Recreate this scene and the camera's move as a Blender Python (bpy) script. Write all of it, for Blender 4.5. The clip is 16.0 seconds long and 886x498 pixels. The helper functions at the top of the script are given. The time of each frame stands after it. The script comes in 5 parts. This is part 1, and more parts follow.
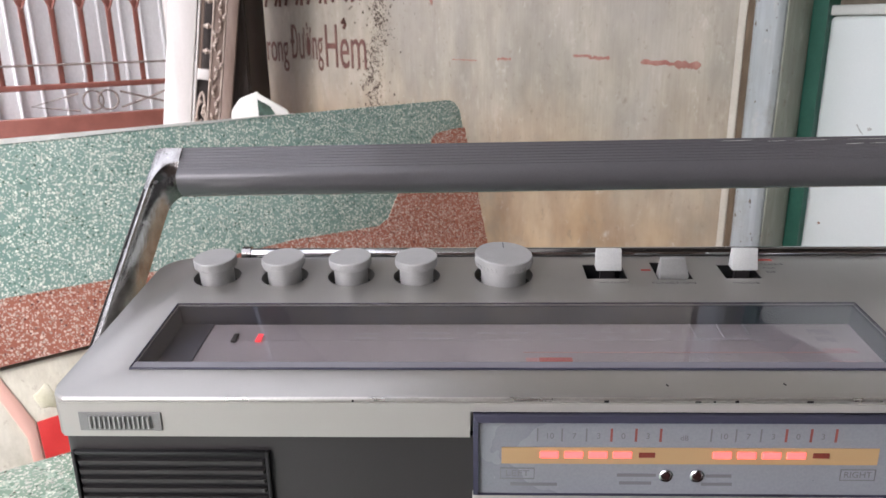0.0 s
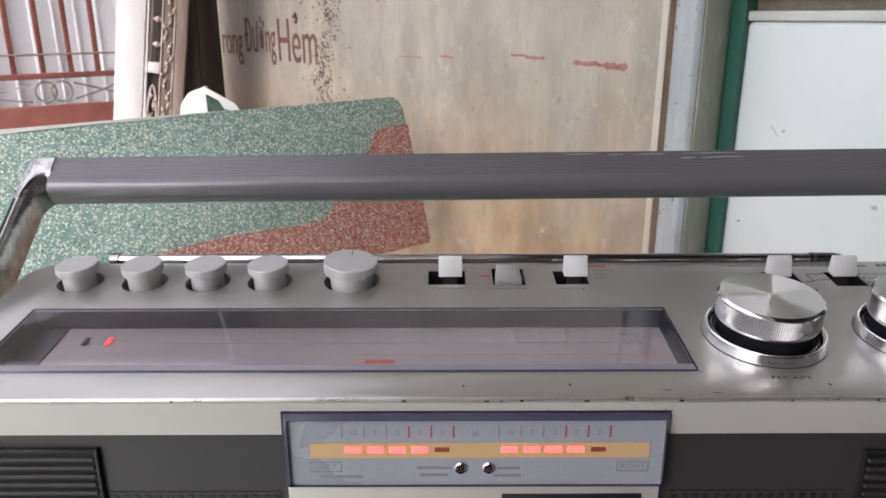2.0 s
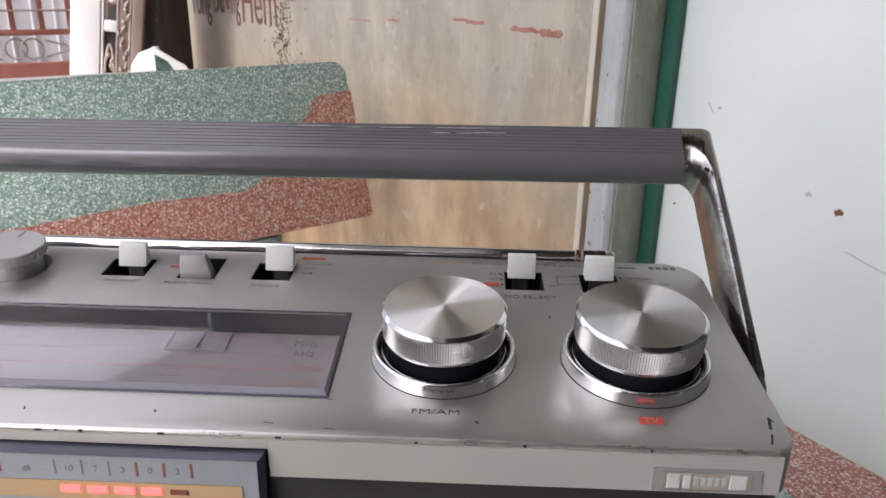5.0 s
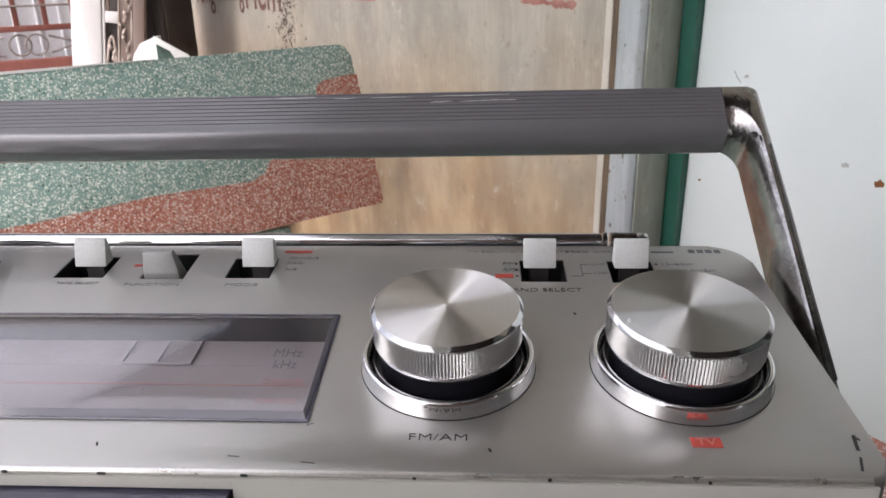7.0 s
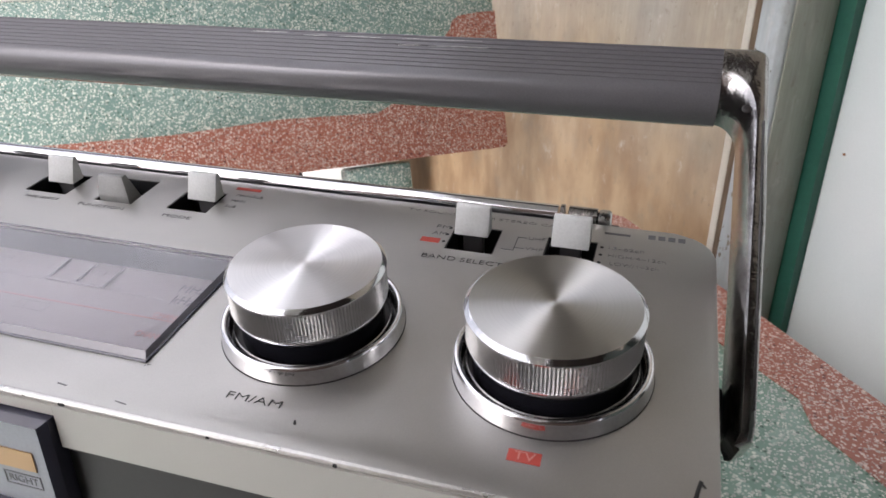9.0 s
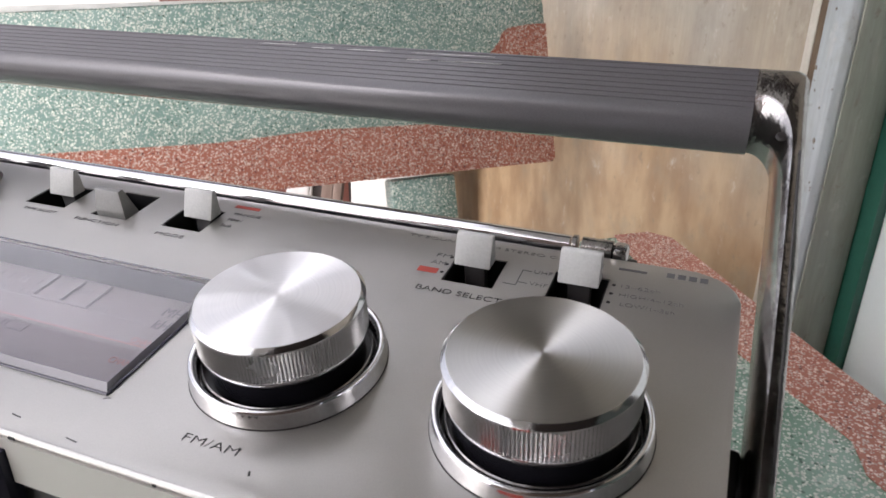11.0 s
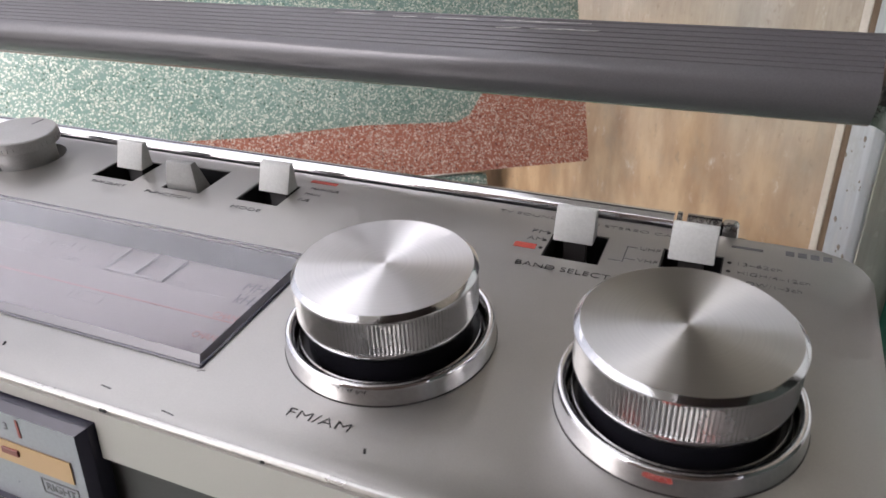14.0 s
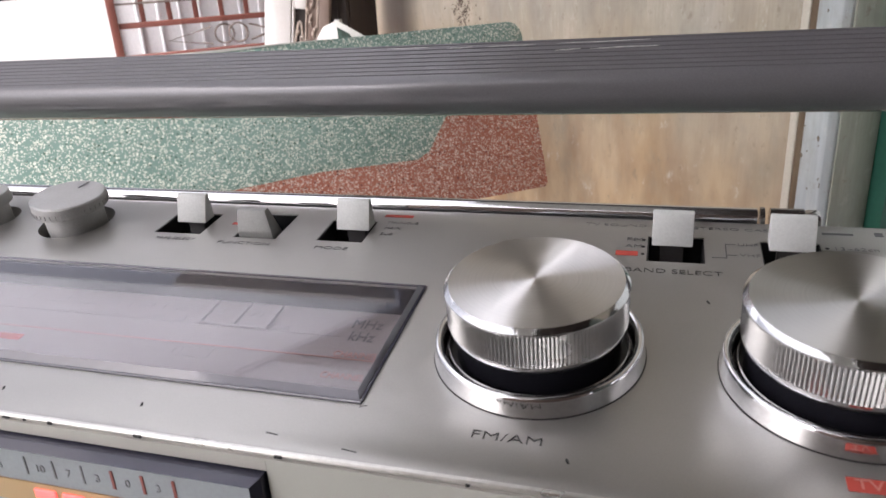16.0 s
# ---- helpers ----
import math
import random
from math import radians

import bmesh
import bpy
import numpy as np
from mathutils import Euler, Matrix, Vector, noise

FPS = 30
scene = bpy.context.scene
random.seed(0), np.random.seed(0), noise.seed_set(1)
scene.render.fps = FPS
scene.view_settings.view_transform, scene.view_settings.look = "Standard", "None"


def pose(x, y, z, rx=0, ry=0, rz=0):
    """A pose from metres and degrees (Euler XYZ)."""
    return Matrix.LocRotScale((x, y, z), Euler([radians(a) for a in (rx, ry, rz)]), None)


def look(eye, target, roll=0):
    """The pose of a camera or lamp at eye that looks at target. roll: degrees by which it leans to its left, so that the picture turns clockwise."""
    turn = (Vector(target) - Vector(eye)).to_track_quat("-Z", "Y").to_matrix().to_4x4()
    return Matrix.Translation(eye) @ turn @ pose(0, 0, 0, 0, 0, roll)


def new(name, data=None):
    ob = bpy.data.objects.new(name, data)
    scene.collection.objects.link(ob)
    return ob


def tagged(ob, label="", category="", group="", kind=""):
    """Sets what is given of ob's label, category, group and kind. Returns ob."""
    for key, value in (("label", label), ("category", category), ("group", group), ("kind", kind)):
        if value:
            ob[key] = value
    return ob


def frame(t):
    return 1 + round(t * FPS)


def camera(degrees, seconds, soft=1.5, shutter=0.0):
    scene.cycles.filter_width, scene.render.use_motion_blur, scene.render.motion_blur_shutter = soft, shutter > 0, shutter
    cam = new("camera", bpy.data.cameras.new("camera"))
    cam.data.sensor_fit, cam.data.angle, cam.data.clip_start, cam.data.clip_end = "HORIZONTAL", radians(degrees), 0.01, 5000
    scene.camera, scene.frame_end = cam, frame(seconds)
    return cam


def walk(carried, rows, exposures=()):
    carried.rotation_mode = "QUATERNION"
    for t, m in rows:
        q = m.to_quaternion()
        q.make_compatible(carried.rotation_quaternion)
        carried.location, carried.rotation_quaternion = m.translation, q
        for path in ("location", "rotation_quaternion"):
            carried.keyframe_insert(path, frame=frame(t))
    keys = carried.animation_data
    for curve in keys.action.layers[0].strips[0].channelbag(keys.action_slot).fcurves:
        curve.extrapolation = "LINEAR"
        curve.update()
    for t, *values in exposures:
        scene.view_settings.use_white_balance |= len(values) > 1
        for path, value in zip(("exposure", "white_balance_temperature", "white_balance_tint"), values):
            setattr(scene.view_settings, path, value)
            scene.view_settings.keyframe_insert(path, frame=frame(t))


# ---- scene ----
cam = camera(62.5, 16.0)
PATH = [
    (0, (-0.0291, 0.0481, 0.8742), (-0.0899, 1.9599, 0.2897), -0.76),
    (0.5, (-0.0176, 0.0455, 0.8774), (-0.0524, 1.9596, 0.2986), -0.46),
    (1, (-0.0031, 0.0403, 0.8828), (-0.0141, 1.9528, 0.2978), -0.22),
    (1.5, (0.0156, 0.0341, 0.8861), (0.0154, 1.9427, 0.2883), 0.10),
    (2, (0.0357, 0.0291, 0.8890), (0.0388, 1.9338, 0.2790), -0.11),
    (2.5, (0.0654, 0.0263, 0.8934), (0.0658, 1.9304, 0.2816), -0.50),
    (3, (0.0979, 0.0356, 0.8882), (0.0818, 1.9430, 0.2870), -0.82),
    (3.5, (0.1338, 0.0332, 0.8886), (0.1002, 1.9436, 0.2976), -1.22),
    (4, (0.1674, 0.0321, 0.8820), (0.1273, 1.9344, 0.2660), 0.13),
    (4.2, (0.1733, 0.0414, 0.8865), (0.1258, 1.9372, 0.2523), 2.25),
    (6.3, (0.18828, 0.13189, 0.86614), (0.1144, 1.9956, 0.1441), -1.35),
    (6.5, (0.18624, 0.13284, 0.86655), (0.1079, 1.9956, 0.1428), -1.02),
    (7, (0.18826, 0.13326, 0.86469), (0.0868, 1.9955, 0.1424), -1.09),
    (7.5, (0.22056, 0.13739, 0.86266), (-0.0502, 1.9724, 0.1148), -0.71),
    (8, (0.23921, 0.14256, 0.86280), (-0.1285, 1.9518, 0.0938), -0.74),
    (8.5, (0.25305, 0.15481, 0.86474), (-0.2119, 1.9198, 0.0470), -0.19),
    (9, (0.26669, 0.16499, 0.86334), (-0.2583, 1.8898, -0.0024), 0.14),
    (9.2, (0.27277, 0.16891, 0.86234), (-0.2694, 1.8869, -0.0062), -0.14),
    (11.3, (0.27697, 0.18940, 0.86097), (-0.3986, 1.8803, 0.0338), 0.37),
    (11.5, (0.27082, 0.18822, 0.85789), (-0.4069, 1.8841, 0.0426), 0.66),
    (12, (0.26168, 0.18746, 0.85327), (-0.4406, 1.8718, 0.0348), 0.34),
    (12.5, (0.25252, 0.18539, 0.85050), (-0.4540, 1.8682, 0.0326), 0.53),
    (13, (0.25576, 0.18512, 0.84880), (-0.4458, 1.8688, 0.0285), 0.29),
    (13.5, (0.25339, 0.18552, 0.84961), (-0.4525, 1.8648, 0.0239), 0.35),
    (14, (0.25151, 0.18748, 0.84754), (-0.4565, 1.8638, 0.0177), 0.23),
    (14.5, (0.24845, 0.18702, 0.84663), (-0.4527, 1.8643, 0.0128), 0.25),
    (15, (0.24224, 0.18297, 0.84605), (-0.4403, 1.8616, -0.0003), -0.52),
    (15.5, (0.22273, 0.17647, 0.84281), (-0.4205, 1.8868, 0.0297), -2.88),
    (16, (0.20684, 0.16672, 0.84509), (-0.3628, 1.9374, 0.1101), -3.69),
]
walk(cam, [(t, look(eye, target, roll)) for t, eye, target, roll in PATH],
     exposures=[(0, 1.0, 6290, 17), (3, 1.06, 6300, 17), (7, 1.06, 6330, 17), (11, 1.04, 6400, 17), (16, 1.0, 6430, 17)])
cam.data.dof.use_dof, cam.data.dof.focus_distance, cam.data.dof.aperture_fstop = True, 0.29, 40.0

# ---- world and light ----
world = bpy.data.worlds.new("sky")
scene.world = world
world.use_nodes = True
wn, wl = world.node_tree.nodes, world.node_tree.links
sky = wn.new("ShaderNodeTexSky")
sky.sky_type, sky.sun_disc = "NISHITA", False
sky.sun_elevation, sky.sun_rotation = radians(48), radians(213)
sky.air_density, sky.dust_density, sky.ozone_density = 0.8, 6.0, 0.8
wn["Background"].inputs["Strength"].default_value = 0.15
haze = wn.new("ShaderNodeHueSaturation")  # hazy, nearly white sky
haze.inputs["Saturation"].default_value = 0.3
wl.new(sky.outputs["Color"], haze.inputs["Color"])
wl.new(haze.outputs["Color"], wn["Background"].inputs["Color"])
sun = new("sun", bpy.data.lights.new("sun", "SUN"))
sun.data.energy, sun.data.angle, sun.data.color = 2.0, radians(14), (1.0, 0.96, 0.9)
sun.matrix_basis = look((-2.3, -3.5, 4.6), (0, 0, 0))
# area lamp added at the porch's unseen open front, standing in for daylight
day = new("daylight_fill", bpy.data.lights.new("daylight_fill", "AREA"))
day.data.shape, day.data.size, day.data.size_y = "RECTANGLE", 1.8, 1.8
day.data.energy, day.data.color = 6, (0.97, 0.99, 1.0)
day.matrix_basis = look((-1.75, -1.85, 1.45), (0.1, 0.6, 0.6))


# ---- materials ----
def nodes_of(name):
    m = bpy.data.materials.new(name)
    m.use_nodes = True
    t = m.node_tree
    return m, t.nodes, t.links, t.nodes["Principled BSDF"]


def rgb(c):
    return (*c, 1) if len(c) == 3 else c


def ramp(n, stops):
    r = n.new("ShaderNodeValToRGB")
    e = r.color_ramp.elements
    while len(e) < len(stops):
        e.new(0.5)
    for el, (p, c) in zip(e, stops):
        el.position, el.color = p, rgb(c)
    return r


def coords(n, l, stretch=(1, 1, 1)):
    tc, mp = n.new("ShaderNodeTexCoord"), n.new("ShaderNodeMapping")
    mp.inputs["Scale"].default_value = stretch
    l.new(tc.outputs["Object"], mp.inputs["Vector"])
    return mp.outputs["Vector"]


def noise_tex(n, l, vec, scale, detail=4, rough=0.55):
    t = n.new("ShaderNodeTexNoise")
    t.inputs["Scale"].default_value, t.inputs["Detail"].default_value, t.inputs["Roughness"].default_value = scale, detail, rough
    l.new(vec, t.inputs["Vector"])
    return t.outputs["Fac"]


def mix(n, l, fac, a, b, kind="MIX"):
    x = n.new("ShaderNodeMix")
    x.data_type, x.blend_type = "RGBA", kind
    for key, v in ((0, fac), (6, a), (7, b)):
        if isinstance(v, bpy.types.NodeSocket):
            l.new(v, x.inputs[key])
        else:
            x.inputs[key].default_value = v if key == 0 else rgb(v)
    return x.outputs[2]


def bump(n, l, b, height, strength, dist=0.001):
    u = n.new("ShaderNodeBump")
    u.inputs["Strength"].default_value, u.inputs["Distance"].default_value = strength, dist
    l.new(height, u.inputs["Height"])
    l.new(u.outputs["Normal"], b.inputs["Normal"])


def surface(name, dark, light, rough=0.5, metal=0.0, big=6, fine=400, relief=0.1, stretch=(1, 1, 1), vary=0.12, spec=0.5):
    """Two scales of colour variation, fine relief and uneven gloss."""
    m, n, l, b = nodes_of(name)
    v = coords(n, l, stretch)
    f1, f2 = noise_tex(n, l, v, big), noise_tex(n, l, v, fine, 2)
    c = ramp(n, [(0.3, dark), (0.7, light)])
    l.new(f1, c.inputs["Fac"])
    g = ramp(n, [(0.25, (1 - vary,) * 3), (0.75, (1, 1, 1))])
    l.new(f2, g.inputs["Fac"])
    l.new(mix(n, l, 1.0, c.outputs["Color"], g.outputs["Color"], "MULTIPLY"), b.inputs["Base Color"])
    r = n.new("ShaderNodeMapRange")
    r.inputs["To Min"].default_value, r.inputs["To Max"].default_value = max(0.02, rough - 0.08), min(1, rough + 0.1)
    l.new(f1, r.inputs["Value"])
    l.new(r.outputs["Result"], b.inputs["Roughness"])
    b.inputs["Metallic"].default_value = metal
    b.inputs["Specular IOR Level"].default_value = spec
    if relief:
        bump(n, l, b, f2, relief, 0.0006)
    return m


def terrazzo(name, ground, ground2, chip, chip2, rough=0.35):
    """Stone chips set in coloured cement."""
    m, n, l, b = nodes_of(name)
    v = coords(n, l)
    base = ramp(n, [(0.3, ground), (0.7, ground2)])
    l.new(noise_tex(n, l, v, 9, 5), base.inputs["Fac"])
    col = base.outputs["Color"]
    for scale, size, keep, shade in ((235, 0.39, 0.38, chip), (410, 0.42, 0.40, chip), (185, 0.30, 0.78, chip2)):
        vo = n.new("ShaderNodeTexVoronoi")
        vo.inputs["Scale"].default_value = scale
        l.new(v, vo.inputs["Vector"])
        near = n.new("ShaderNodeMath")
        near.operation, near.inputs[1].default_value = "LESS_THAN", size
        l.new(vo.outputs["Distance"], near.inputs[0])
        sep = n.new("ShaderNodeSeparateColor")
        l.new(vo.outputs["Color"], sep.inputs["Color"])
        pick = n.new("ShaderNodeMath")
        pick.operation, pick.inputs[1].default_value = "GREATER_THAN", keep
        l.new(sep.outputs["Red"], pick.inputs[0])
        both = n.new("ShaderNodeMath")
        both.operation = "MULTIPLY"
        l.new(near.outputs[0], both.inputs[0])
        l.new(pick.outputs[0], both.inputs[1])
        tone = mix(n, l, sep.outputs["Green"], shade, tuple(0.55 * a for a in shade))
        col = mix(n, l, both.outputs[0], col, tone)
    l.new(col, b.inputs["Base Color"])
    f = noise_tex(n, l, v, 30, 3)
    r = n.new("ShaderNodeMapRange")
    r.inputs["To Min"].default_value, r.inputs["To Max"].default_value = rough - 0.1, rough + 0.2
    l.new(f, r.inputs["Value"])
    l.new(r.outputs["Result"], b.inputs["Roughness"])
    bump(n, l, b, noise_tex(n, l, v, 260, 2), 0.12, 0.0006)
    return m


def weathered(name, base, base2, stain, stain2, streak=0.6, low=0.45, rough=0.6, grain=(5, 5, 0.8)):
    """Old painted board: vertical runs, blotches, and a brown water stain with its own edge."""
    m, n, l, b = nodes_of(name)
    v, vs = coords(n, l), coords(n, l, grain)
    c = ramp(n, [(0.34, base), (0.60, base2)])
    l.new(noise_tex(n, l, coords(n, l, (1.6, 1.6, 0.8)), 4.0, 7, 0.62), c.inputs["Fac"])
    runs = ramp(n, [(0.40, (1, 1, 1)), (0.66, (0.66, 0.62, 0.55))])
    l.new(noise_tex(n, l, vs, 5, 6, 0.65), runs.inputs["Fac"])
    col = mix(n, l, streak, c.outputs["Color"], runs.outputs["Color"], "MULTIPLY")
    light = ramp(n, [(0.57, (0, 0, 0)), (0.70, (1, 1, 1))])
    l.new(noise_tex(n, l, vs, 11, 5, 0.7), light.inputs["Fac"])
    soft = n.new("ShaderNodeMath")
    soft.operation, soft.inputs[1].default_value = "MULTIPLY", 0.35
    l.new(light.outputs["Color"], soft.inputs[0])
    col = mix(n, l, soft.outputs[0], col, (0.60, 0.57, 0.50))
    hatch = ramp(n, [(0.36, (0.84, 0.82, 0.80)), (0.62, (1.06, 1.05, 1.03))])
    l.new(noise_tex(n, l, coords(n, l, (26, 26, 1.6)), 9, 4, 0.7), hatch.inputs["Fac"])
    col = mix(n, l, 0.5, col, hatch.outputs["Color"], "MULTIPLY")
    grey = ramp(n, [(0.45, (0, 0, 0)), (0.68, (0.5, 0.5, 0.5))])
    l.new(noise_tex(n, l, coords(n, l, (1, 1, 0.6)), 5.5, 5, 0.6), grey.inputs["Fac"])
    col = mix(n, l, grey.outputs["Color"], col, tuple(0.75 * a for a in (base2[0], base2[1] * 1.02, base2[2] * 1.12)))
    sx = n.new("ShaderNodeSeparateXYZ")
    l.new(v, sx.inputs["Vector"])
    wob = n.new("ShaderNodeMath")
    wob.operation, wob.inputs[1].default_value = "MULTIPLY_ADD", 0.35
    l.new(noise_tex(n, l, vs, 3, 5, 0.6), wob.inputs[0])
    l.new(sx.outputs["Z"], wob.inputs[2])
    damp = n.new("ShaderNodeMapRange")
    damp.inputs["From Min"].default_value, damp.inputs["From Max"].default_value = low + 0.42, low + 0.12
    l.new(wob.outputs[0], damp.inputs["Value"])
    tint = ramp(n, [(0.35, stain), (0.65, stain2)])
    l.new(noise_tex(n, l, vs, 7, 5), tint.inputs["Fac"])
    sc = n.new("ShaderNodeMath")
    sc.operation, sc.inputs[1].default_value = "MULTIPLY", 0.8
    l.new(damp.outputs["Result"], sc.inputs[0])
    col = mix(n, l, sc.outputs[0], col, tint.outputs["Color"])
    spots = ramp(n, [(0.66, (0, 0, 0)), (0.74, (0.6, 0.6, 0.6))])
    l.new(noise_tex(n, l, v, 26, 4, 0.7), spots.inputs["Fac"])
    col = mix(n, l, spots.outputs["Color"], col, (0.2, 0.16, 0.11))
    for scale, lo, hi, most, shade in ((13, 0.52, 0.68, 0.42, (0.27, 0.245, 0.19)), (70, 0.60, 0.68, 0.55, (0.22, 0.18, 0.13)), (34, 0.60, 0.72, 0.40, (0.66, 0.64, 0.58))):
        mask = ramp(n, [(lo, (0, 0, 0)), (hi, (most,) * 3)])
        l.new(noise_tex(n, l, coords(n, l, (1, 1, 0.75)), scale, 6, 0.7), mask.inputs["Fac"])
        col = mix(n, l, mask.outputs["Color"], col, shade)
    l.new(col, b.inputs["Base Color"])
    b.inputs["Roughness"].default_value = rough
    bump(n, l, b, noise_tex(n, l, vs, 40, 3), 0.12, 0.001)
    return m


def brushed(name, col, rough, aniso, sectors=0.0):
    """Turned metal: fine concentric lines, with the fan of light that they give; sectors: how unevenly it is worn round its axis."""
    m, n, l, b = nodes_of(name)
    b.inputs["Metallic"].default_value, b.inputs["Roughness"].default_value = 1.0, rough
    b.inputs["Anisotropic"].default_value, b.inputs["Anisotropic Rotation"].default_value = aniso, 0.25
    tg = n.new("ShaderNodeTangent")
    tg.direction_type, tg.axis = "RADIAL", "Z"
    l.new(tg.outputs["Tangent"], b.inputs["Tangent"])
    v = coords(n, l)
    ln = n.new("ShaderNodeVectorMath")
    ln.operation = "LENGTH"
    l.new(v, ln.inputs[0])
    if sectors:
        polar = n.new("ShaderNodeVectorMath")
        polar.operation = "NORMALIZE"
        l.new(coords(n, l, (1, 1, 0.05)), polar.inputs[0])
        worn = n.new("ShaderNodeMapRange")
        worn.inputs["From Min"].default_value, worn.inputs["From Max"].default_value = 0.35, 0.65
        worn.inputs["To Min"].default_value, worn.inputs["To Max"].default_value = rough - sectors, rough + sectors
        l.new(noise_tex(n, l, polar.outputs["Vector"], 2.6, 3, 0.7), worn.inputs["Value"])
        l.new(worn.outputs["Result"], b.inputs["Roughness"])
    wv = n.new("ShaderNodeTexNoise")
    wv.noise_dimensions = "1D"
    wv.inputs["Scale"].default_value = 5200
    l.new(ln.outputs["Value"], wv.inputs["W"])
    c = ramp(n, [(0.3, tuple(0.93 * a for a in col)), (0.7, col)])
    l.new(wv.outputs["Fac"], c.inputs["Fac"])
    l.new(c.outputs["Color"], b.inputs["Base Color"])
    return m


def plain(name, col, rough=0.5, metal=0.0, glow=0.0, spec=0.5):
    m, n, l, b = nodes_of(name)
    b.inputs["Base Color"].default_value = rgb(col)
    b.inputs["Roughness"].default_value, b.inputs["Metallic"].default_value = rough, metal
    b.inputs["Specular IOR Level"].default_value = spec
    if glow:
        b.inputs["Emission Color"].default_value, b.inputs["Emission Strength"].default_value = rgb(col), glow
    return m


SILVER = surface("silver_paint", (0.42, 0.41, 0.385), (0.49, 0.48, 0.455), 0.33, 0.78, 14, 2600, 0.05, (1, 1, 1), 0.07)
SILVER_EDGE = surface("worn_bright_edge", (0.62, 0.61, 0.58), (0.75, 0.74, 0.70), 0.28, 0.9, 60, 900, 0.1)
FACE = surface("silver_front_paint", (0.50, 0.485, 0.45), (0.56, 0.545, 0.505), 0.45, 0.3, 10, 2400, 0.04, (1, 1, 1), 0.05)
CHROME = surface("chrome", (0.70, 0.70, 0.71), (0.80, 0.80, 0.81), 0.09, 1.0, 40, 900, 0.03)
CHROME_BRIGHT = surface("polished_chrome", (0.80, 0.80, 0.81), (0.90, 0.90, 0.91), 0.05, 1.0, 160, 900, 0.03)
CHROME_WORN = surface("pitted_chrome", (0.30, 0.28, 0.265), (0.60, 0.59, 0.58), 0.20, 1.0, 90, 500, 0.35)
KNURL = surface("knurled_metal", (0.64, 0.64, 0.65), (0.74, 0.74, 0.75), 0.24, 1.0, 60, 1200, 0.05)
# right dial's copy: the dim surroundings it mirrors are put into its darker colour
TURNED_DIM = brushed("dim_turned_aluminium", (0.60, 0.60, 0.585), 0.42, 1.0)
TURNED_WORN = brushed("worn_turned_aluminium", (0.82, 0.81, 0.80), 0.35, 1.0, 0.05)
DARK = surface("dark_plastic", (0.030, 0.027, 0.027), (0.042, 0.038, 0.038), 0.42, 0.0, 12, 1800, 0.1)
BLACK = surface("black_plastic", (0.008, 0.008, 0.009), (0.014, 0.014, 0.015), 0.4, 0.0, 30, 1500, 0.05)
SHINY_BLACK = plain("black_rubber_skirt", (0.012, 0.012, 0.016), 0.22)
GRIP = surface("grey_grip_plastic", (0.15, 0.147, 0.156), (0.17, 0.166, 0.175), 0.22, 0.25, 3, 1600, 0.0)
KNOB_GREY = surface("pale_grey_plastic", (0.44, 0.44, 0.43), (0.52, 0.52, 0.51), 0.4, 0.2, 60, 1500, 0.06)
TAB = surface("white_switch_plastic", (0.58, 0.59, 0.57), (0.66, 0.67, 0.65), 0.42, 0.0, 80, 1400, 0.05)
TAB_GREY = surface("grey_switch_plastic", (0.27, 0.27, 0.26), (0.33, 0.33, 0.32), 0.45, 0.1, 80, 1400, 0.05)
DIAL = surface("dial_plate", (0.35, 0.325, 0.32), (0.40, 0.375, 0.37), 0.4, 0.0, 20, 900, 0.03)
WELL = plain("dial_well_wall", (0.032, 0.036, 0.050), 0.35)
ACRYLIC_EDGE = plain("smoky_acrylic_edge", (0.052, 0.052, 0.078), 0.12)
ACRYLIC_BEVEL = plain("polished_acrylic_bevel", (0.20, 0.195, 0.22), 0.1)
SCRATCH = surface("scuffed_plastic", (0.26, 0.26, 0.25), (0.50, 0.50, 0.48), 0.5, 0, 400, 2000, 0.1)
BADGE_PALE = surface("pale_badge_metal", (0.46, 0.42, 0.35), (0.58, 0.54, 0.46), 0.3, 0.4, 120, 900, 0.05)
BADGE_BACK = plain("grey_badge_ground", (0.20, 0.20, 0.195), 0.4)
METER = surface("meter_plate", (0.31, 0.325, 0.355), (0.36, 0.375, 0.41), 0.28, 0.1, 15, 900, 0.02)
AMBER = plain("amber_strip", (0.55, 0.36, 0.18), 0.4)
LED_ON = plain("lit_led", (1.0, 0.10, 0.09), 0.4, 0, 1.15)
LED_OFF = plain("unlit_led", (0.24, 0.05, 0.035), 0.35)
INK = plain("black_ink", (0.02, 0.02, 0.02), 0.6)
INK_SOFT = plain("grey_ink", (0.20, 0.20, 0.21), 0.6)
INK_DIAL = plain("pale_grey_ink", (0.40, 0.39, 0.39), 0.6)
INK_TICK = plain("dull_red_ink", (0.30, 0.085, 0.07), 0.6)
INK_MID = plain("dark_grey_ink", (0.12, 0.12, 0.125), 0.6)
INK_RED = plain("red_ink", (0.46, 0.065, 0.045), 0.5)
INK_PINK = plain("pale_red_ink", (0.56, 0.22, 0.19), 0.5)
INK_FAINT = plain("faded_red_ink", (0.52, 0.28, 0.26), 0.5)
INK_CHANNEL = plain("red_channel_ink", (0.50, 0.12, 0.10), 0.5)
INK_PALE = plain("white_ink", (0.75, 0.75, 0.73), 0.5)
GREEN_T = terrazzo("green_terrazzo", (0.135, 0.225, 0.195), (0.20, 0.30, 0.265), (0.70, 0.73, 0.65), (0.08, 0.15, 0.11))
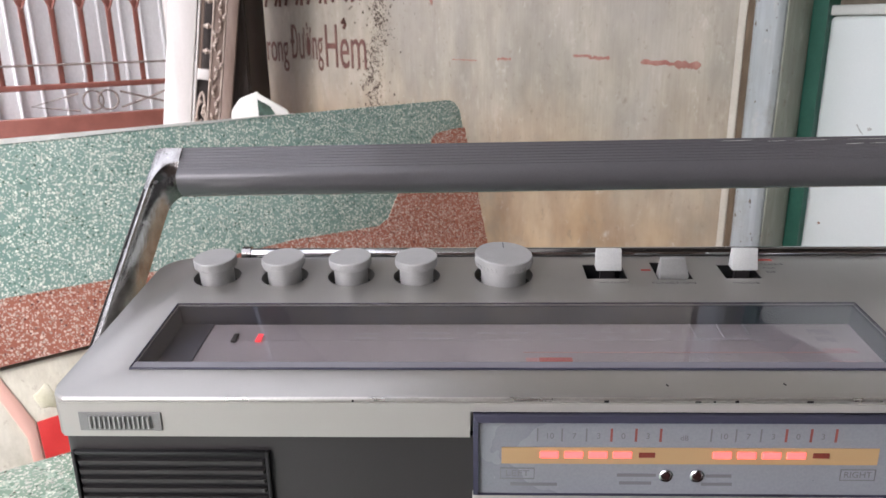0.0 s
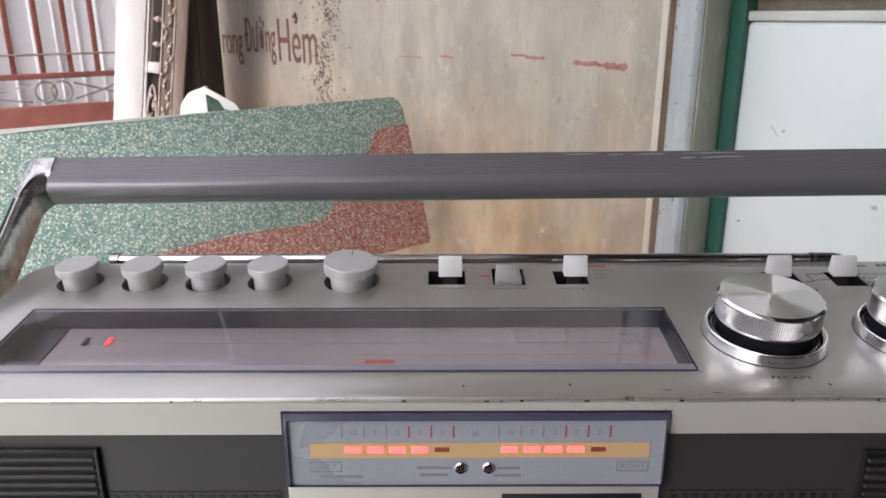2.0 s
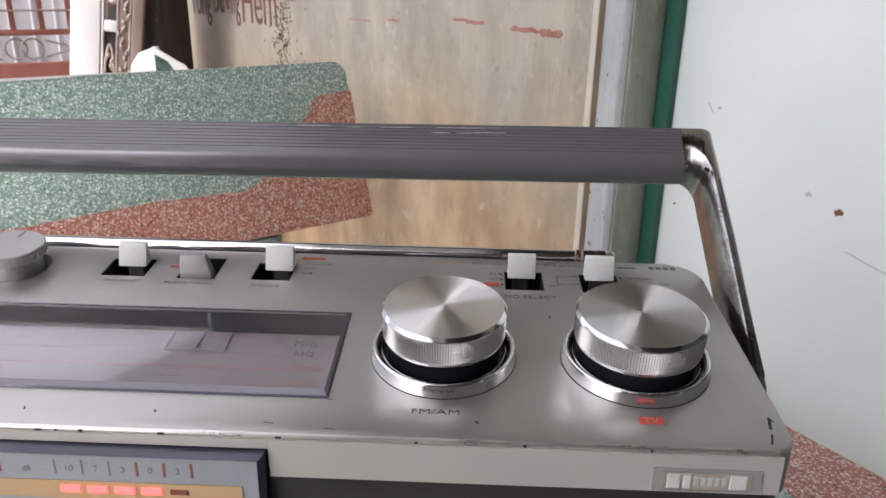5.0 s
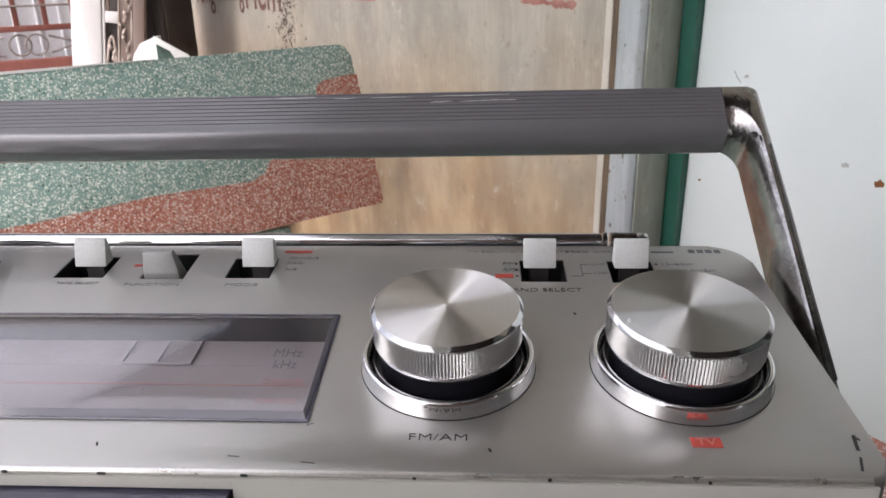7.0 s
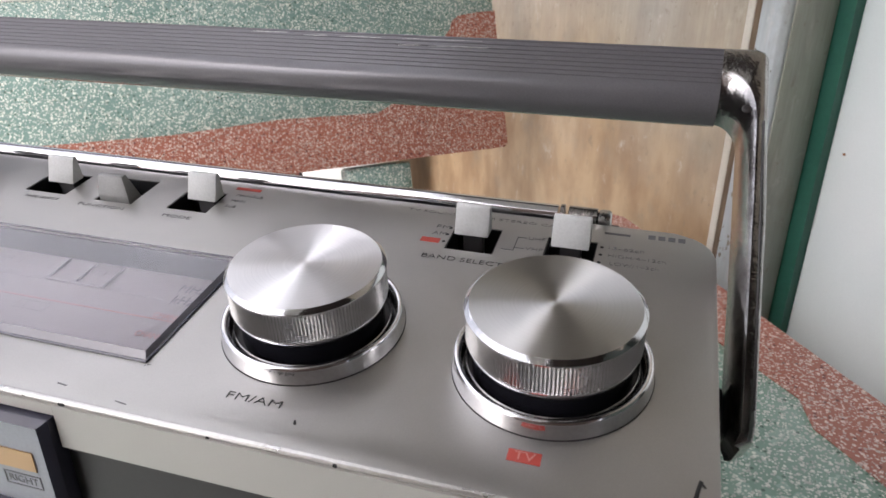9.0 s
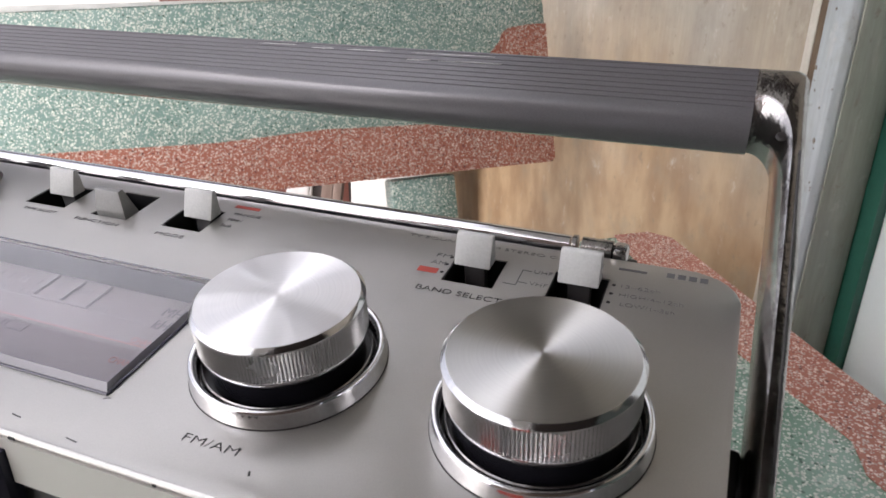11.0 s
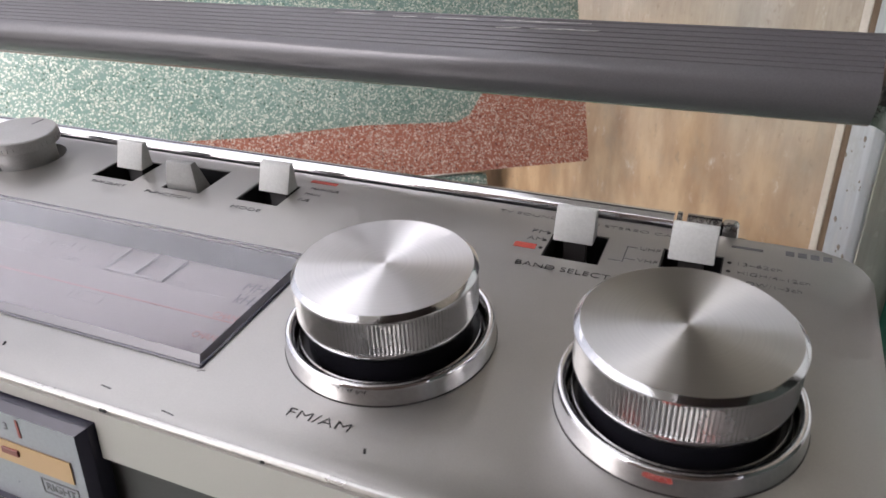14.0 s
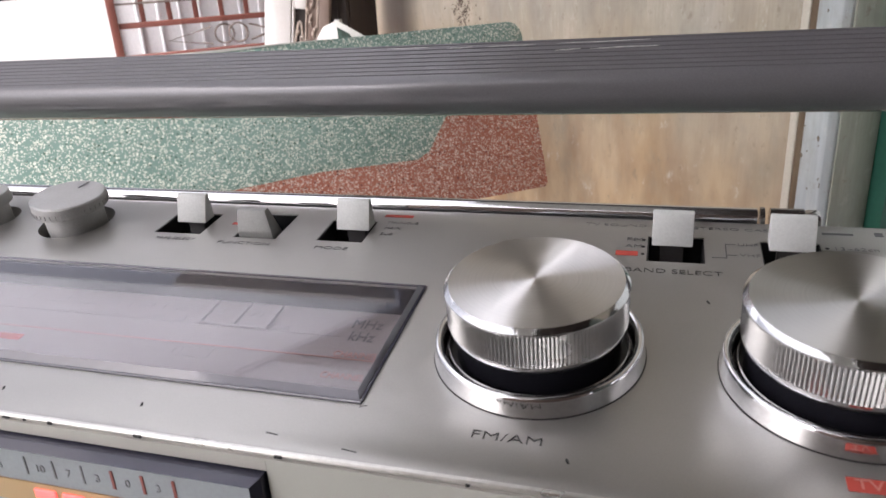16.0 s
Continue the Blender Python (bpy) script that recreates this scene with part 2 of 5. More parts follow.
RED_T = terrazzo("red_terrazzo", (0.31, 0.105, 0.07), (0.38, 0.14, 0.095), (0.74, 0.60, 0.52), (0.18, 0.05, 0.04))
GREEN_POLISHED = terrazzo("polished_green_terrazzo", (0.16, 0.27, 0.205), (0.22, 0.335, 0.265), (0.70, 0.73, 0.65), (0.08, 0.15, 0.11), 0.2)
LIT_BARE_EDGE = surface("lit_bare_cement_edge", (0.62, 0.63, 0.60), (0.76, 0.77, 0.74), 0.4, 0, 30, 600, 0.2)
PLASTER = weathered("flaking_cream_plaster", (0.66, 0.64, 0.54), (0.56, 0.54, 0.46), (0.36, 0.33, 0.16), (0.48, 0.44, 0.28), 0.5, -0.3, 0.8)
RED_PAINT = surface("red_paint", (0.42, 0.02, 0.02), (0.52, 0.035, 0.03), 0.4, 0, 20, 500, 0.15)
BOARD = weathered("weathered_beige_board", (0.305, 0.282, 0.232), (0.47, 0.43, 0.355), (0.30, 0.165, 0.068), (0.48, 0.325, 0.175), 0.38, 0.53, 0.5, (2.4, 2.4, 1.3))
MOULD = surface("beige_moulding_paint", (0.50, 0.46, 0.38), (0.60, 0.56, 0.48), 0.55, 0, 14, 300, 0.2)
POST_BLUE = weathered("flaking_blue_grey_paint", (0.38, 0.42, 0.43), (0.46, 0.50, 0.51), (0.24, 0.22, 0.18), (0.34, 0.34, 0.31), 0.6, -0.4, 0.5)
POST_OLIVE = weathered("flaking_olive_paint", (0.30, 0.33, 0.27), (0.38, 0.40, 0.34), (0.2, 0.19, 0.14), (0.3, 0.28, 0.22), 0.7, -0.4, 0.6)
GREEN_WALL = surface("green_wall_paint", (0.018, 0.10, 0.068), (0.032, 0.15, 0.105), 0.45, 0, 6, 200, 0.15)
GREY_GREEN = surface("grey_green_wall_paint", (0.10, 0.13, 0.115), (0.15, 0.18, 0.165), 0.6, 0, 4, 200, 0.15)
FRIDGE = surface("aged_white_enamel", (0.71, 0.77, 0.75), (0.80, 0.84, 0.82), 0.34, 0, 3.5, 500, 0.03, (1, 1, 1), 0.04)
FRIDGE_TRIM = surface("aged_white_trim", (0.60, 0.62, 0.58), (0.68, 0.69, 0.65), 0.35, 0, 30, 500, 0.05)
GASKET = surface("grimy_gasket", (0.12, 0.10, 0.07), (0.2, 0.17, 0.13), 0.7, 0, 60, 500, 0.2)
GAP = surface("brown_grimy_wood", (0.085, 0.055, 0.03), (0.17, 0.12, 0.075), 0.7, 0, 30, 300, 0.3, (4, 4, 0.7))
RUST = surface("rust", (0.22, 0.09, 0.03), (0.32, 0.14, 0.05), 0.8, 0, 200, 900, 0.3)
SMUDGE = surface("grey_scuff", (0.44, 0.45, 0.42), (0.56, 0.58, 0.55), 0.5, 0, 200, 900, 0.1)
GRILLE = surface("brown_red_steel_paint", (0.19, 0.065, 0.05), (0.25, 0.09, 0.07), 0.45, 0, 20, 400, 0.15)
WIRE = surface("grey_brown_wire", (0.16, 0.13, 0.12), (0.24, 0.20, 0.18), 0.5, 0, 60, 500, 0.1)
SHEET = surface("white_corrugated_sheet", (0.78, 0.79, 0.82), (0.85, 0.86, 0.88), 0.4, 0, 3, 200, 0.05, (1, 1, 0.4))
WHITE_WOOD = surface("white_wood_paint", (0.58, 0.555, 0.54), (0.68, 0.65, 0.64), 0.5, 0, 6, 300, 0.15, (4, 4, 0.5))
CARVED = surface("carved_brown_wood", (0.30, 0.23, 0.19), (0.55, 0.47, 0.42), 0.6, 0, 28, 300, 0.3)
DARK_WOOD = surface("dark_wood", (0.035, 0.028, 0.028), (0.06, 0.045, 0.04), 0.6, 0, 8, 300, 0.25, (6, 6, 0.6))
BROWN_WOOD = surface("brown_wood", (0.15, 0.10, 0.08), (0.24, 0.18, 0.15), 0.6, 0, 8, 300, 0.25, (6, 6, 0.6))
SACK = surface("white_woven_sack", (0.62, 0.62, 0.59), (0.74, 0.74, 0.71), 0.6, 0, 8, 700, 0.4)
SACK_PRINT = surface("dark_green_print", (0.012, 0.02, 0.016), (0.06, 0.12, 0.09), 0.6, 0, 60, 300, 0.2)
CONCRETE = surface("concrete", (0.24, 0.23, 0.21), (0.34, 0.33, 0.31), 0.85, 0, 1.5, 60, 0.4)
YARD = surface("pale_yard_concrete", (0.38, 0.37, 0.35), (0.46, 0.45, 0.43), 0.9, 0, 0.8, 40, 0.3)
WALL = surface("limewashed_wall", (0.42, 0.42, 0.38), (0.54, 0.53, 0.49), 0.8, 0, 1.8, 90, 0.3)


def translucent_sheet(name, col, share):
    """Pale fibreglass roofing that lets the sky's light through."""
    m, n, l, b = nodes_of(name)
    v = coords(n, l)
    c = ramp(n, [(0.3, tuple(0.8 * a for a in col)), (0.7, col)])
    l.new(noise_tex(n, l, v, 1.4, 5), c.inputs["Fac"])
    l.new(c.outputs["Color"], b.inputs["Base Color"])
    b.inputs["Roughness"].default_value = 0.5
    tr, mx = n.new("ShaderNodeBsdfTranslucent"), n.new("ShaderNodeMixShader")
    l.new(c.outputs["Color"], tr.inputs["Color"])
    mx.inputs[0].default_value = share
    l.new(b.outputs[0], mx.inputs[1])
    l.new(tr.outputs[0], mx.inputs[2])
    l.new(mx.outputs[0], n["Material Output"].inputs["Surface"])
    return m


ROOF = translucent_sheet("translucent_roof_sheet", (0.55, 0.55, 0.53), 0.14)
ROOF_DULL = translucent_sheet("dull_roof_sheet", (0.40, 0.36, 0.33), 0.12)
ROOF_CLEAR = translucent_sheet("clear_roof_sheet", (0.90, 0.92, 0.95), 0.9)


def pane_of(name, tint, rough=0.03):
    """A thin clear pane: light passes straight through, and it mirrors at its face."""
    m, n, l, b = nodes_of(name)
    tr, gl, mx, fr = n.new("ShaderNodeBsdfTransparent"), n.new("ShaderNodeBsdfGlossy"), n.new("ShaderNodeMixShader"), n.new("ShaderNodeLayerWeight")
    tr.inputs["Color"].default_value = rgb(tint)
    gl.inputs["Roughness"].default_value = rough
    gl.inputs["Color"].default_value = (1, 1, 1, 1)
    pw, sc = n.new("ShaderNodeMath"), n.new("ShaderNodeMath")
    pw.operation, pw.inputs[1].default_value = "POWER", 3.0
    sc.operation, sc.inputs[1].default_value, sc.inputs[2].default_value = "MULTIPLY_ADD", 0.50, 0.02
    fr.inputs["Blend"].default_value = 0.5
    l.new(fr.outputs["Facing"], pw.inputs[0])
    l.new(pw.outputs[0], sc.inputs[0])
    l.new(sc.outputs[0], mx.inputs[0])
    l.new(tr.outputs[0], mx.inputs[1])
    l.new(gl.outputs[0], mx.inputs[2])
    l.new(mx.outputs[0], n["Material Output"].inputs["Surface"])
    return m


PANE = pane_of("dial_acrylic", (0.94, 0.93, 0.945), 0.03)


# ---- mesh helpers ----
PLACE = {}


def thing(name, label, category, m=None, group="", kind=""):
    ob = new(name)
    ob.empty_display_size = 0.05
    ob.matrix_basis = m or Matrix()
    PLACE[ob] = ob.matrix_basis.copy()
    return tagged(ob, label, category, group, kind)


def mesh_of(bm, material, smooth=True):
    me = bpy.data.meshes.new("mesh")
    bm.normal_update()
    bm.to_mesh(me)
    bm.free()
    me.materials.append(material)
    if smooth:
        me.polygons.foreach_set("use_smooth", [True] * len(me.polygons))
        me.set_sharp_from_angle(angle=radians(35))
    return me


def part(name, bm, material, parent, label="", m=None):
    """Links a bmesh (or a mesh that is shared) as one part. Its coordinates, or m, are in the world."""
    me = bm if isinstance(bm, bpy.types.Mesh) else mesh_of(bm, material)
    ob = new(name, me)
    m = m or Matrix()
    ob.matrix_basis = m
    PLACE[ob] = m.copy()
    if parent:
        ob.parent = parent
        ob.matrix_parent_inverse = PLACE[parent].inverted()
    return tagged(ob, label)


def solo(name, bm, material, label, category, m=None, group="", kind=""):
    return tagged(part(name, bm, material, None, "", m), label, category, group, kind)


def bevel(bm, w, seg=2, edges=None):
    if w:
        bmesh.ops.bevel(bm, geom=edges or list(bm.edges), offset=w, segments=seg, affect="EDGES", profile=0.5, clamp_overlap=True)
    return bm


def box(lo, hi, m=None, w=0.0, seg=2, bm=None):
    own = bmesh.new()
    c = [(a + b) / 2 for a, b in zip(lo, hi)]
    s = [abs(b - a) for a, b in zip(lo, hi)]
    bmesh.ops.create_cube(own, size=1, matrix=Matrix.Translation(c) @ Matrix.Diagonal((*s, 1)))
    bevel(own, w, seg)
    return joined(own, m, bm)


def joined(own, m=None, bm=None):
    if m is not None:
        own.transform(m)
    if bm is None:
        return own
    me = bpy.data.meshes.new("tmp")
    own.to_mesh(me)
    own.free()
    bm.from_mesh(me)
    bpy.data.meshes.remove(me)
    return bm


def prism(outline, lo, hi, m=None, w=0.0, seg=2, bm=None):
    """A flat outline (x, y), drawn up from lo to hi along z."""
    own = bmesh.new()
    vs = [own.verts.new((x, y, lo)) for x, y in outline]
    f = own.faces.new(vs)
    up = bmesh.ops.extrude_face_region(own, geom=[f])["geom"]
    bmesh.ops.translate(own, vec=(0, 0, hi - lo), verts=[v for v in up if isinstance(v, bmesh.types.BMVert)])
    bmesh.ops.recalc_face_normals(own, faces=own.faces)
    bevel(own, w, seg)
    return joined(own, m, bm)


def lathe(profile, seg=48, m=None, bm=None):
    """A profile (radius, height) turned round z; closed where the radius is 0."""
    own = bmesh.new()
    rings = []
    for r, h in profile:
        if r < 1e-6:
            rings.append([own.verts.new((0, 0, h))])
        else:
            rings.append([own.verts.new((r * math.cos(2 * math.pi * k / seg), r * math.sin(2 * math.pi * k / seg), h)) for k in range(seg)])
    for a, b in zip(rings, rings[1:]):
        for k in range(seg):
            j = (k + 1) % seg
            q = [a[k % len(a)], a[j % len(a)], b[j % len(b)], b[k % len(b)]]
            q = list(dict.fromkeys(q))
            if len(q) > 2:
                own.faces.new(q)
    bmesh.ops.recalc_face_normals(own, faces=own.faces)
    return joined(own, m, bm)


def tube(points, r, seg=10, bm=None, m=None, closed=False):
    own = bmesh.new()
    pts = [Vector(p) for p in points]
    rings = []
    for i, p in enumerate(pts):
        a = pts[i - 1] if (i or closed) else p
        b = pts[(i + 1) % len(pts)] if (i < len(pts) - 1 or closed) else p
        q = (b - a).to_track_quat("Z", "Y")
        rad = r[i] if isinstance(r, (list, tuple)) else r
        rings.append([own.verts.new(p + q @ Vector((rad * math.cos(2 * math.pi * k / seg), rad * math.sin(2 * math.pi * k / seg), 0))) for k in range(seg)])
    pairs = list(zip(rings, rings[1:])) + ([(rings[-1], rings[0])] if closed else [])
    for a, b in pairs:
        for k in range(seg):
            own.faces.new((a[k], a[(k + 1) % seg], b[(k + 1) % seg], b[k]))
    if not closed:
        own.faces.new(rings[0][::-1])
        own.faces.new(rings[-1])
    bmesh.ops.recalc_face_normals(own, faces=own.faces)
    return joined(own, m, bm)


def rounded(x0, y0, x1, y1, radii, seg=6):
    """Rounded rectangle; radii: from the corner (x0, y0) anticlockwise."""
    out = []
    for (cx, cy, a0), r in zip(((x0, y0, 180), (x1, y0, 270), (x1, y1, 0), (x0, y1, 90)), radii):
        ox, oy = cx + (r if cx == x0 else -r), cy + (r if cy == y0 else -r)
        for k in range(seg + 1):
            a = radians(a0 + 90 * k / seg)
            out.append((ox + r * math.cos(a), oy + r * math.sin(a)))
    return out


def frame_of(origin, u, v, n=None):
    """The pose with its axes along u, v and their normal."""
    u, v = Vector(u).normalized(), Vector(v).normalized()
    n = Vector(n).normalized() if n else u.cross(v).normalized()
    m = Matrix((u, v, n)).transposed().to_4x4()
    m.translation = origin
    return m


def cut(ob, cutter):
    """Cuts the cutter (a bmesh in the world) out of a part that stands in the world's own coordinates."""
    me = bpy.data.meshes.new("cutter")
    cutter.to_mesh(me)
    cutter.free()
    tool = new("cutter", me)
    mod = ob.modifiers.new("cut", "BOOLEAN")
    mod.operation, mod.solver, mod.object = "DIFFERENCE", "EXACT", tool
    bpy.context.view_layer.update()
    made = bpy.data.meshes.new_from_object(ob.evaluated_get(bpy.context.evaluated_depsgraph_get()))
    ob.modifiers.clear()
    ob.data = made
    made.polygons.foreach_set("use_smooth", [True] * len(made.polygons))
    made.set_sharp_from_angle(angle=radians(35))
    bpy.data.objects.remove(tool)
    bpy.data.meshes.remove(me)


def lettering(name, words, size, m, material, parent, width=None, label="", thick=0.00006, align="CENTER", thin=0.0):
    cu = bpy.data.curves.new("letters", "FONT")
    cu.body, cu.size, cu.align_x, cu.align_y, cu.extrude = words, size, align, "CENTER", thick
    cu.offset = thin
    tmp = new("letters", cu)
    bpy.context.view_layer.update()
    me = bpy.data.meshes.new_from_object(tmp.evaluated_get(bpy.context.evaluated_depsgraph_get()))
    bpy.data.objects.remove(tmp)
    bpy.data.curves.remove(cu)
    if width:
        xs = [v.co.x for v in me.vertices]
        k = width / max(1e-6, max(xs) - min(xs))
        for v in me.vertices:
            v.co.x *= k
    me.materials.clear()
    me.materials.append(material)
    return part(name, me, material, parent, label, m)


# ---- the setting ----
GROUND = -0.27
TABLE = 0.475

solo("ground", box((-60, -60, GROUND - 0.2), (60, 60, GROUND)), YARD, "pale concrete yard reaching to the horizon", "ground", kind="structure")
solo("floor", box((-2.6, -1.6, GROUND - 0.1), (2.9, 3.6, GROUND + 0.006)), CONCRETE, "worn grey concrete porch floor", "floor", kind="structure")
# unseen roof piece, added to dim the light from straight above
solo("ceiling", box((-0.27, -1.5, 2.35), (0.22, 1.80, 2.40)), ROOF, "unseen translucent porch roof sheet that dims the sky overhead", "ceiling", kind="structure")
# more unseen roofing out to the yard and to the back wall, shaping reflections; daylight shows in the slits between the
# last sheets
for sheet, cover, label in ((((-1.35, -1.5), (-0.28, -1.5), (-0.28, 1.80), (-1.088, 1.80), (-1.40, 1.50), (-1.35, 1.445)), ROOF_CLEAR, "unseen clear roofing sheet towards the yard, brightening reflections"),
                            (((-1.078, 1.81), (0.22, 1.81), (0.22, 3.15), (-1.152, 3.15), (-0.724, 2.15)), ROOF_DULL, "unseen dull roofing sheet along the back wall, darkening reflections"),
                            (((-1.170, 3.15), (-1.75, 3.15), (-1.75, 2.18), (-0.752, 2.18)), ROOF_DULL, "unseen dull roofing sheet over the corner, darkening reflections"),
                            (((-3.00, 2.16), (-3.00, 1.46), (-1.47, 1.46), (-0.785, 2.16)), ROOF_CLEAR, "unseen clear roofing sheet with a bright daylight slit at its edge")):
    solo("unseen_roof_sheet", prism(sheet, 2.35, 2.37), cover, label, "ceiling", kind="structure")
# unseen ceiling, added so the right of the radio's top mirrors something dark
solo("unseen_ceiling_boards", box((0.23, -1.75, 2.35), (3.2, 4.2, 2.42)), DARK_WOOD, "unseen dark boarded ceiling that darkens reflections on the right", "ceiling", kind="structure")
# unseen wall, added to block light and darken reflections from the front right
solo("unseen_wall_south", box((-0.75, -1.75, GROUND), (3.2, -1.6, 2.35)), BROWN_WOOD, "unseen brown wall that keeps light off the front right", "wall", kind="structure")

# the long wall with the beige board: s runs along it, o stands out of it, z is up
WALL_M = frame_of((0.312, 1.152, 0), (-0.631, 0.776, 0), (-0.776, -0.631, 0), (0, 0, 1))


def on_wall(s, o, z):
    return WALL_M @ Vector((s, o, z))


solo("wall_north", box((0.06, -0.20, GROUND), (2.6, -0.035, 2.50), WALL_M), WALL, "limewashed wall behind the beige board", "wall", kind="structure")
solo("wall_panel", box((-0.056, -0.03, GROUND), (1.66, 0.0, 2.34), WALL_M, 0.002), BOARD, "weathered beige board panel with brown water stains", "panel", kind="structure")
bm = box((-0.0685, -0.03, GROUND), (-0.0565, 0.003, 2.34), WALL_M, 0.002)
solo("trim", bm, MOULD, "beige painted moulding along the board panel", "moulding", kind="structure")
bm = box((-0.081, -0.05, GROUND), (-0.0690, 0.0035, 2.34), WALL_M, 0.002)
solo("trim_gap", bm, GAP, "rust-brown gap between moulding and post", "moulding", kind="structure")
bm = prism([(-0.1245, -0.055), (-0.1245, 0.006), (-0.118, 0.012), (-0.088, 0.012), (-0.0815, 0.006), (-0.0815, -0.055)], GROUND, 2.35, WALL_M, 0.0015)
solo("door_post", bm, POST_BLUE, "flaking blue-grey painted wooden post", "post", kind="structure")
bm = box((-0.1272, -0.058, GROUND), (-0.1248, 0.003, 2.35), WALL_M, 0.0006)
solo("door_post_side", bm, POST_OLIVE, "flaking olive-grey painted side of the post", "post", kind="structure")
solo("wall_green", box((-0.147, -0.86, GROUND), (0.055, -0.060, 1.45), WALL_M), GREEN_WALL, "dark green painted wall beside the refrigerator", "wall", kind="structure")
# unseen board, added so the dial pane mirrors one continuous surface
solo("unseen_wall_lintel", box((-1.0, -0.057, 1.34), (-0.129, -0.002, 2.34), WALL_M, 0.002), BOARD, "unseen beige board over the refrigerator that evens out reflections", "panel", kind="structure")
solo("wall_recess", box((-1.0, -0.95, GROUND), (0.05, -0.87, 1.62), WALL_M), WALL, "limewashed wall behind the refrigerator", "wall", kind="structure")
solo("wall_east", box((-3.0, -0.95, GROUND), (-1.01, -0.3, 2.35), WALL_M), GREY_GREEN, "grey-green painted wall beyond the refrigerator", "wall", kind="structure")


# ---- refrigerator beside the post ----
def refrigerator():
    f = thing("refrigerator", "aged white two-door refrigerator with scuffs and rust spots", "refrigerator", WALL_M @ pose(-0.44, -0.36, GROUND))
    part("body", box((-0.735, -0.66, GROUND + 0.03), (-0.149, -0.122, 1.32), WALL_M, 0.006), FRIDGE, f)
    for lo, hi in ((GROUND + 0.05, 0.880), (0.910, 1.31)):
        d = part("door", box((-0.737, -0.118, lo), (-0.146, -0.07, hi), WALL_M, 0.007, 3), FRIDGE, f)
        part("door_seal", box((-0.73, -0.1215, lo + 0.01), (-0.152, -0.1185, hi - 0.01), WALL_M), GASKET, d)
    lower = [o for o in f.children if o.name.startswith("door")][0]
    part("door_cap", box((-0.738, -0.119, 0.8805), (-0.145, -0.0685, 0.894), WALL_M, 0.003), FRIDGE_TRIM, lower)
    part("gap_strip", box((-0.73, -0.12, 0.8945), (-0.15, -0.085, 0.9095), WALL_M), GASKET, f)
    part("door_handle", box((-0.715, -0.0695, 0.6), (-0.69, -0.045, 0.86), WALL_M, 0.006, 3), FRIDGE_TRIM, f)
    for s, z, r, mat in ((-0.385, 0.642, 0.0055, RUST), (-0.347, 0.655, 0.004, SMUDGE), (-0.217, 0.737, 0.003, SMUDGE), (-0.169, 0.60, 0.002, RUST)):
        blot = [(r * (1 + 0.35 * math.sin(3.1 * k + s * 40)) * math.cos(k * math.pi / 6), r * (0.7 + 0.3 * math.cos(2.3 * k)) * math.sin(k * math.pi / 6)) for k in range(12)]
        part("stain", prism(blot, 0, 0.0005, frame_of(on_wall(s, -0.0699, z), (0.631, -0.776, 0), (0, 0, 1))), mat, f)
    for s, z, dx, dz in ((-0.20, 0.742, 0.010, -0.013), (-0.40, 0.60, 0.07, -0.016)):
        part("scratch", tube([on_wall(s, -0.0702, z), on_wall(s - dx * 0.5, -0.0699, z + dz * 0.6), on_wall(s - dx, -0.0702, z + dz)], 0.0008, 6), SMUDGE, f)
    for s in (-0.7, -0.18):
        for o in (-0.62, -0.16):
            part("foot", lathe([(0, 0), (0.016, 0), (0.016, 0.03), (0, 0.03)], 16, Matrix.Translation(on_wall(s, o, GROUND + 0.004))), BLACK, f)


refrigerator()


# ---- writing and marks on the board ----
def wall_letters(words, s0, s1, z, size, mat, name, slant=0.0):
    m = frame_of(on_wall((s0 + s1) / 2, 0.0008, z), (0.631, -0.776, slant), (0, 0, 1), (-0.776, -0.631, 0))
    return lettering(name, words, size, m, mat, None, width=abs(s1 - s0), thick=0.0004, thin=0.0)


WRITING = surface("dark_red_brush_paint", (0.10, 0.036, 0.03), (0.21, 0.10, 0.08), 0.6, 0, 40, 400, 0.1)
MARK = surface("faded_red_mark", (0.30, 0.11, 0.085), (0.42, 0.22, 0.17), 0.65, 0, 60, 600, 0.1)
tagged(wall_letters("Hem", 1.115, 0.915, 0.822, 0.155, WRITING, "painted_writing"), "dark red brushed word on the beige board", "writing", kind="structure")
tagged(wall_letters("\u0110\u01b0\u1eddng", 1.315, 1.130, 0.830, 0.125, WRITING, "painted_writing"), "dark red brushed word on the beige board", "writing", kind="structure")
tagged(wall_letters("rong", 1.475, 1.335, 0.818, 0.120, WRITING, "painted_writing"), "dark red brushed word on the beige board", "writing", kind="structure")
bm = bmesh.new()
rnd = random.Random(4)
tube([on_wall(1.022, 0.0006, 0.885), on_wall(1.010, 0.0006, 0.893), on_wall(1.006, 0.0006, 0.882), on_wall(1.014, 0.0006, 0.872)], 0.005, 6, bm)
for k in range(9):
    s = 1.46 - k * 0.066
    h = rnd.uniform(0.03, 0.07)
    tube([on_wall(s, 0.0006, 0.935), on_wall(s - 0.012, 0.0006, 0.935 + h * 0.6), on_wall(s - 0.03, 0.0006, 0.94 + h)], 0.005, 6, bm)
    if k % 2:
        tube([on_wall(s - 0.03, 0.0006, 0.932), on_wall(s - 0.035, 0.0006, 1.0)], 0.005, 6, bm)
solo("painted_line", bm, WRITING, "row of unreadable dark red brush strokes on board", "writing", kind="structure")


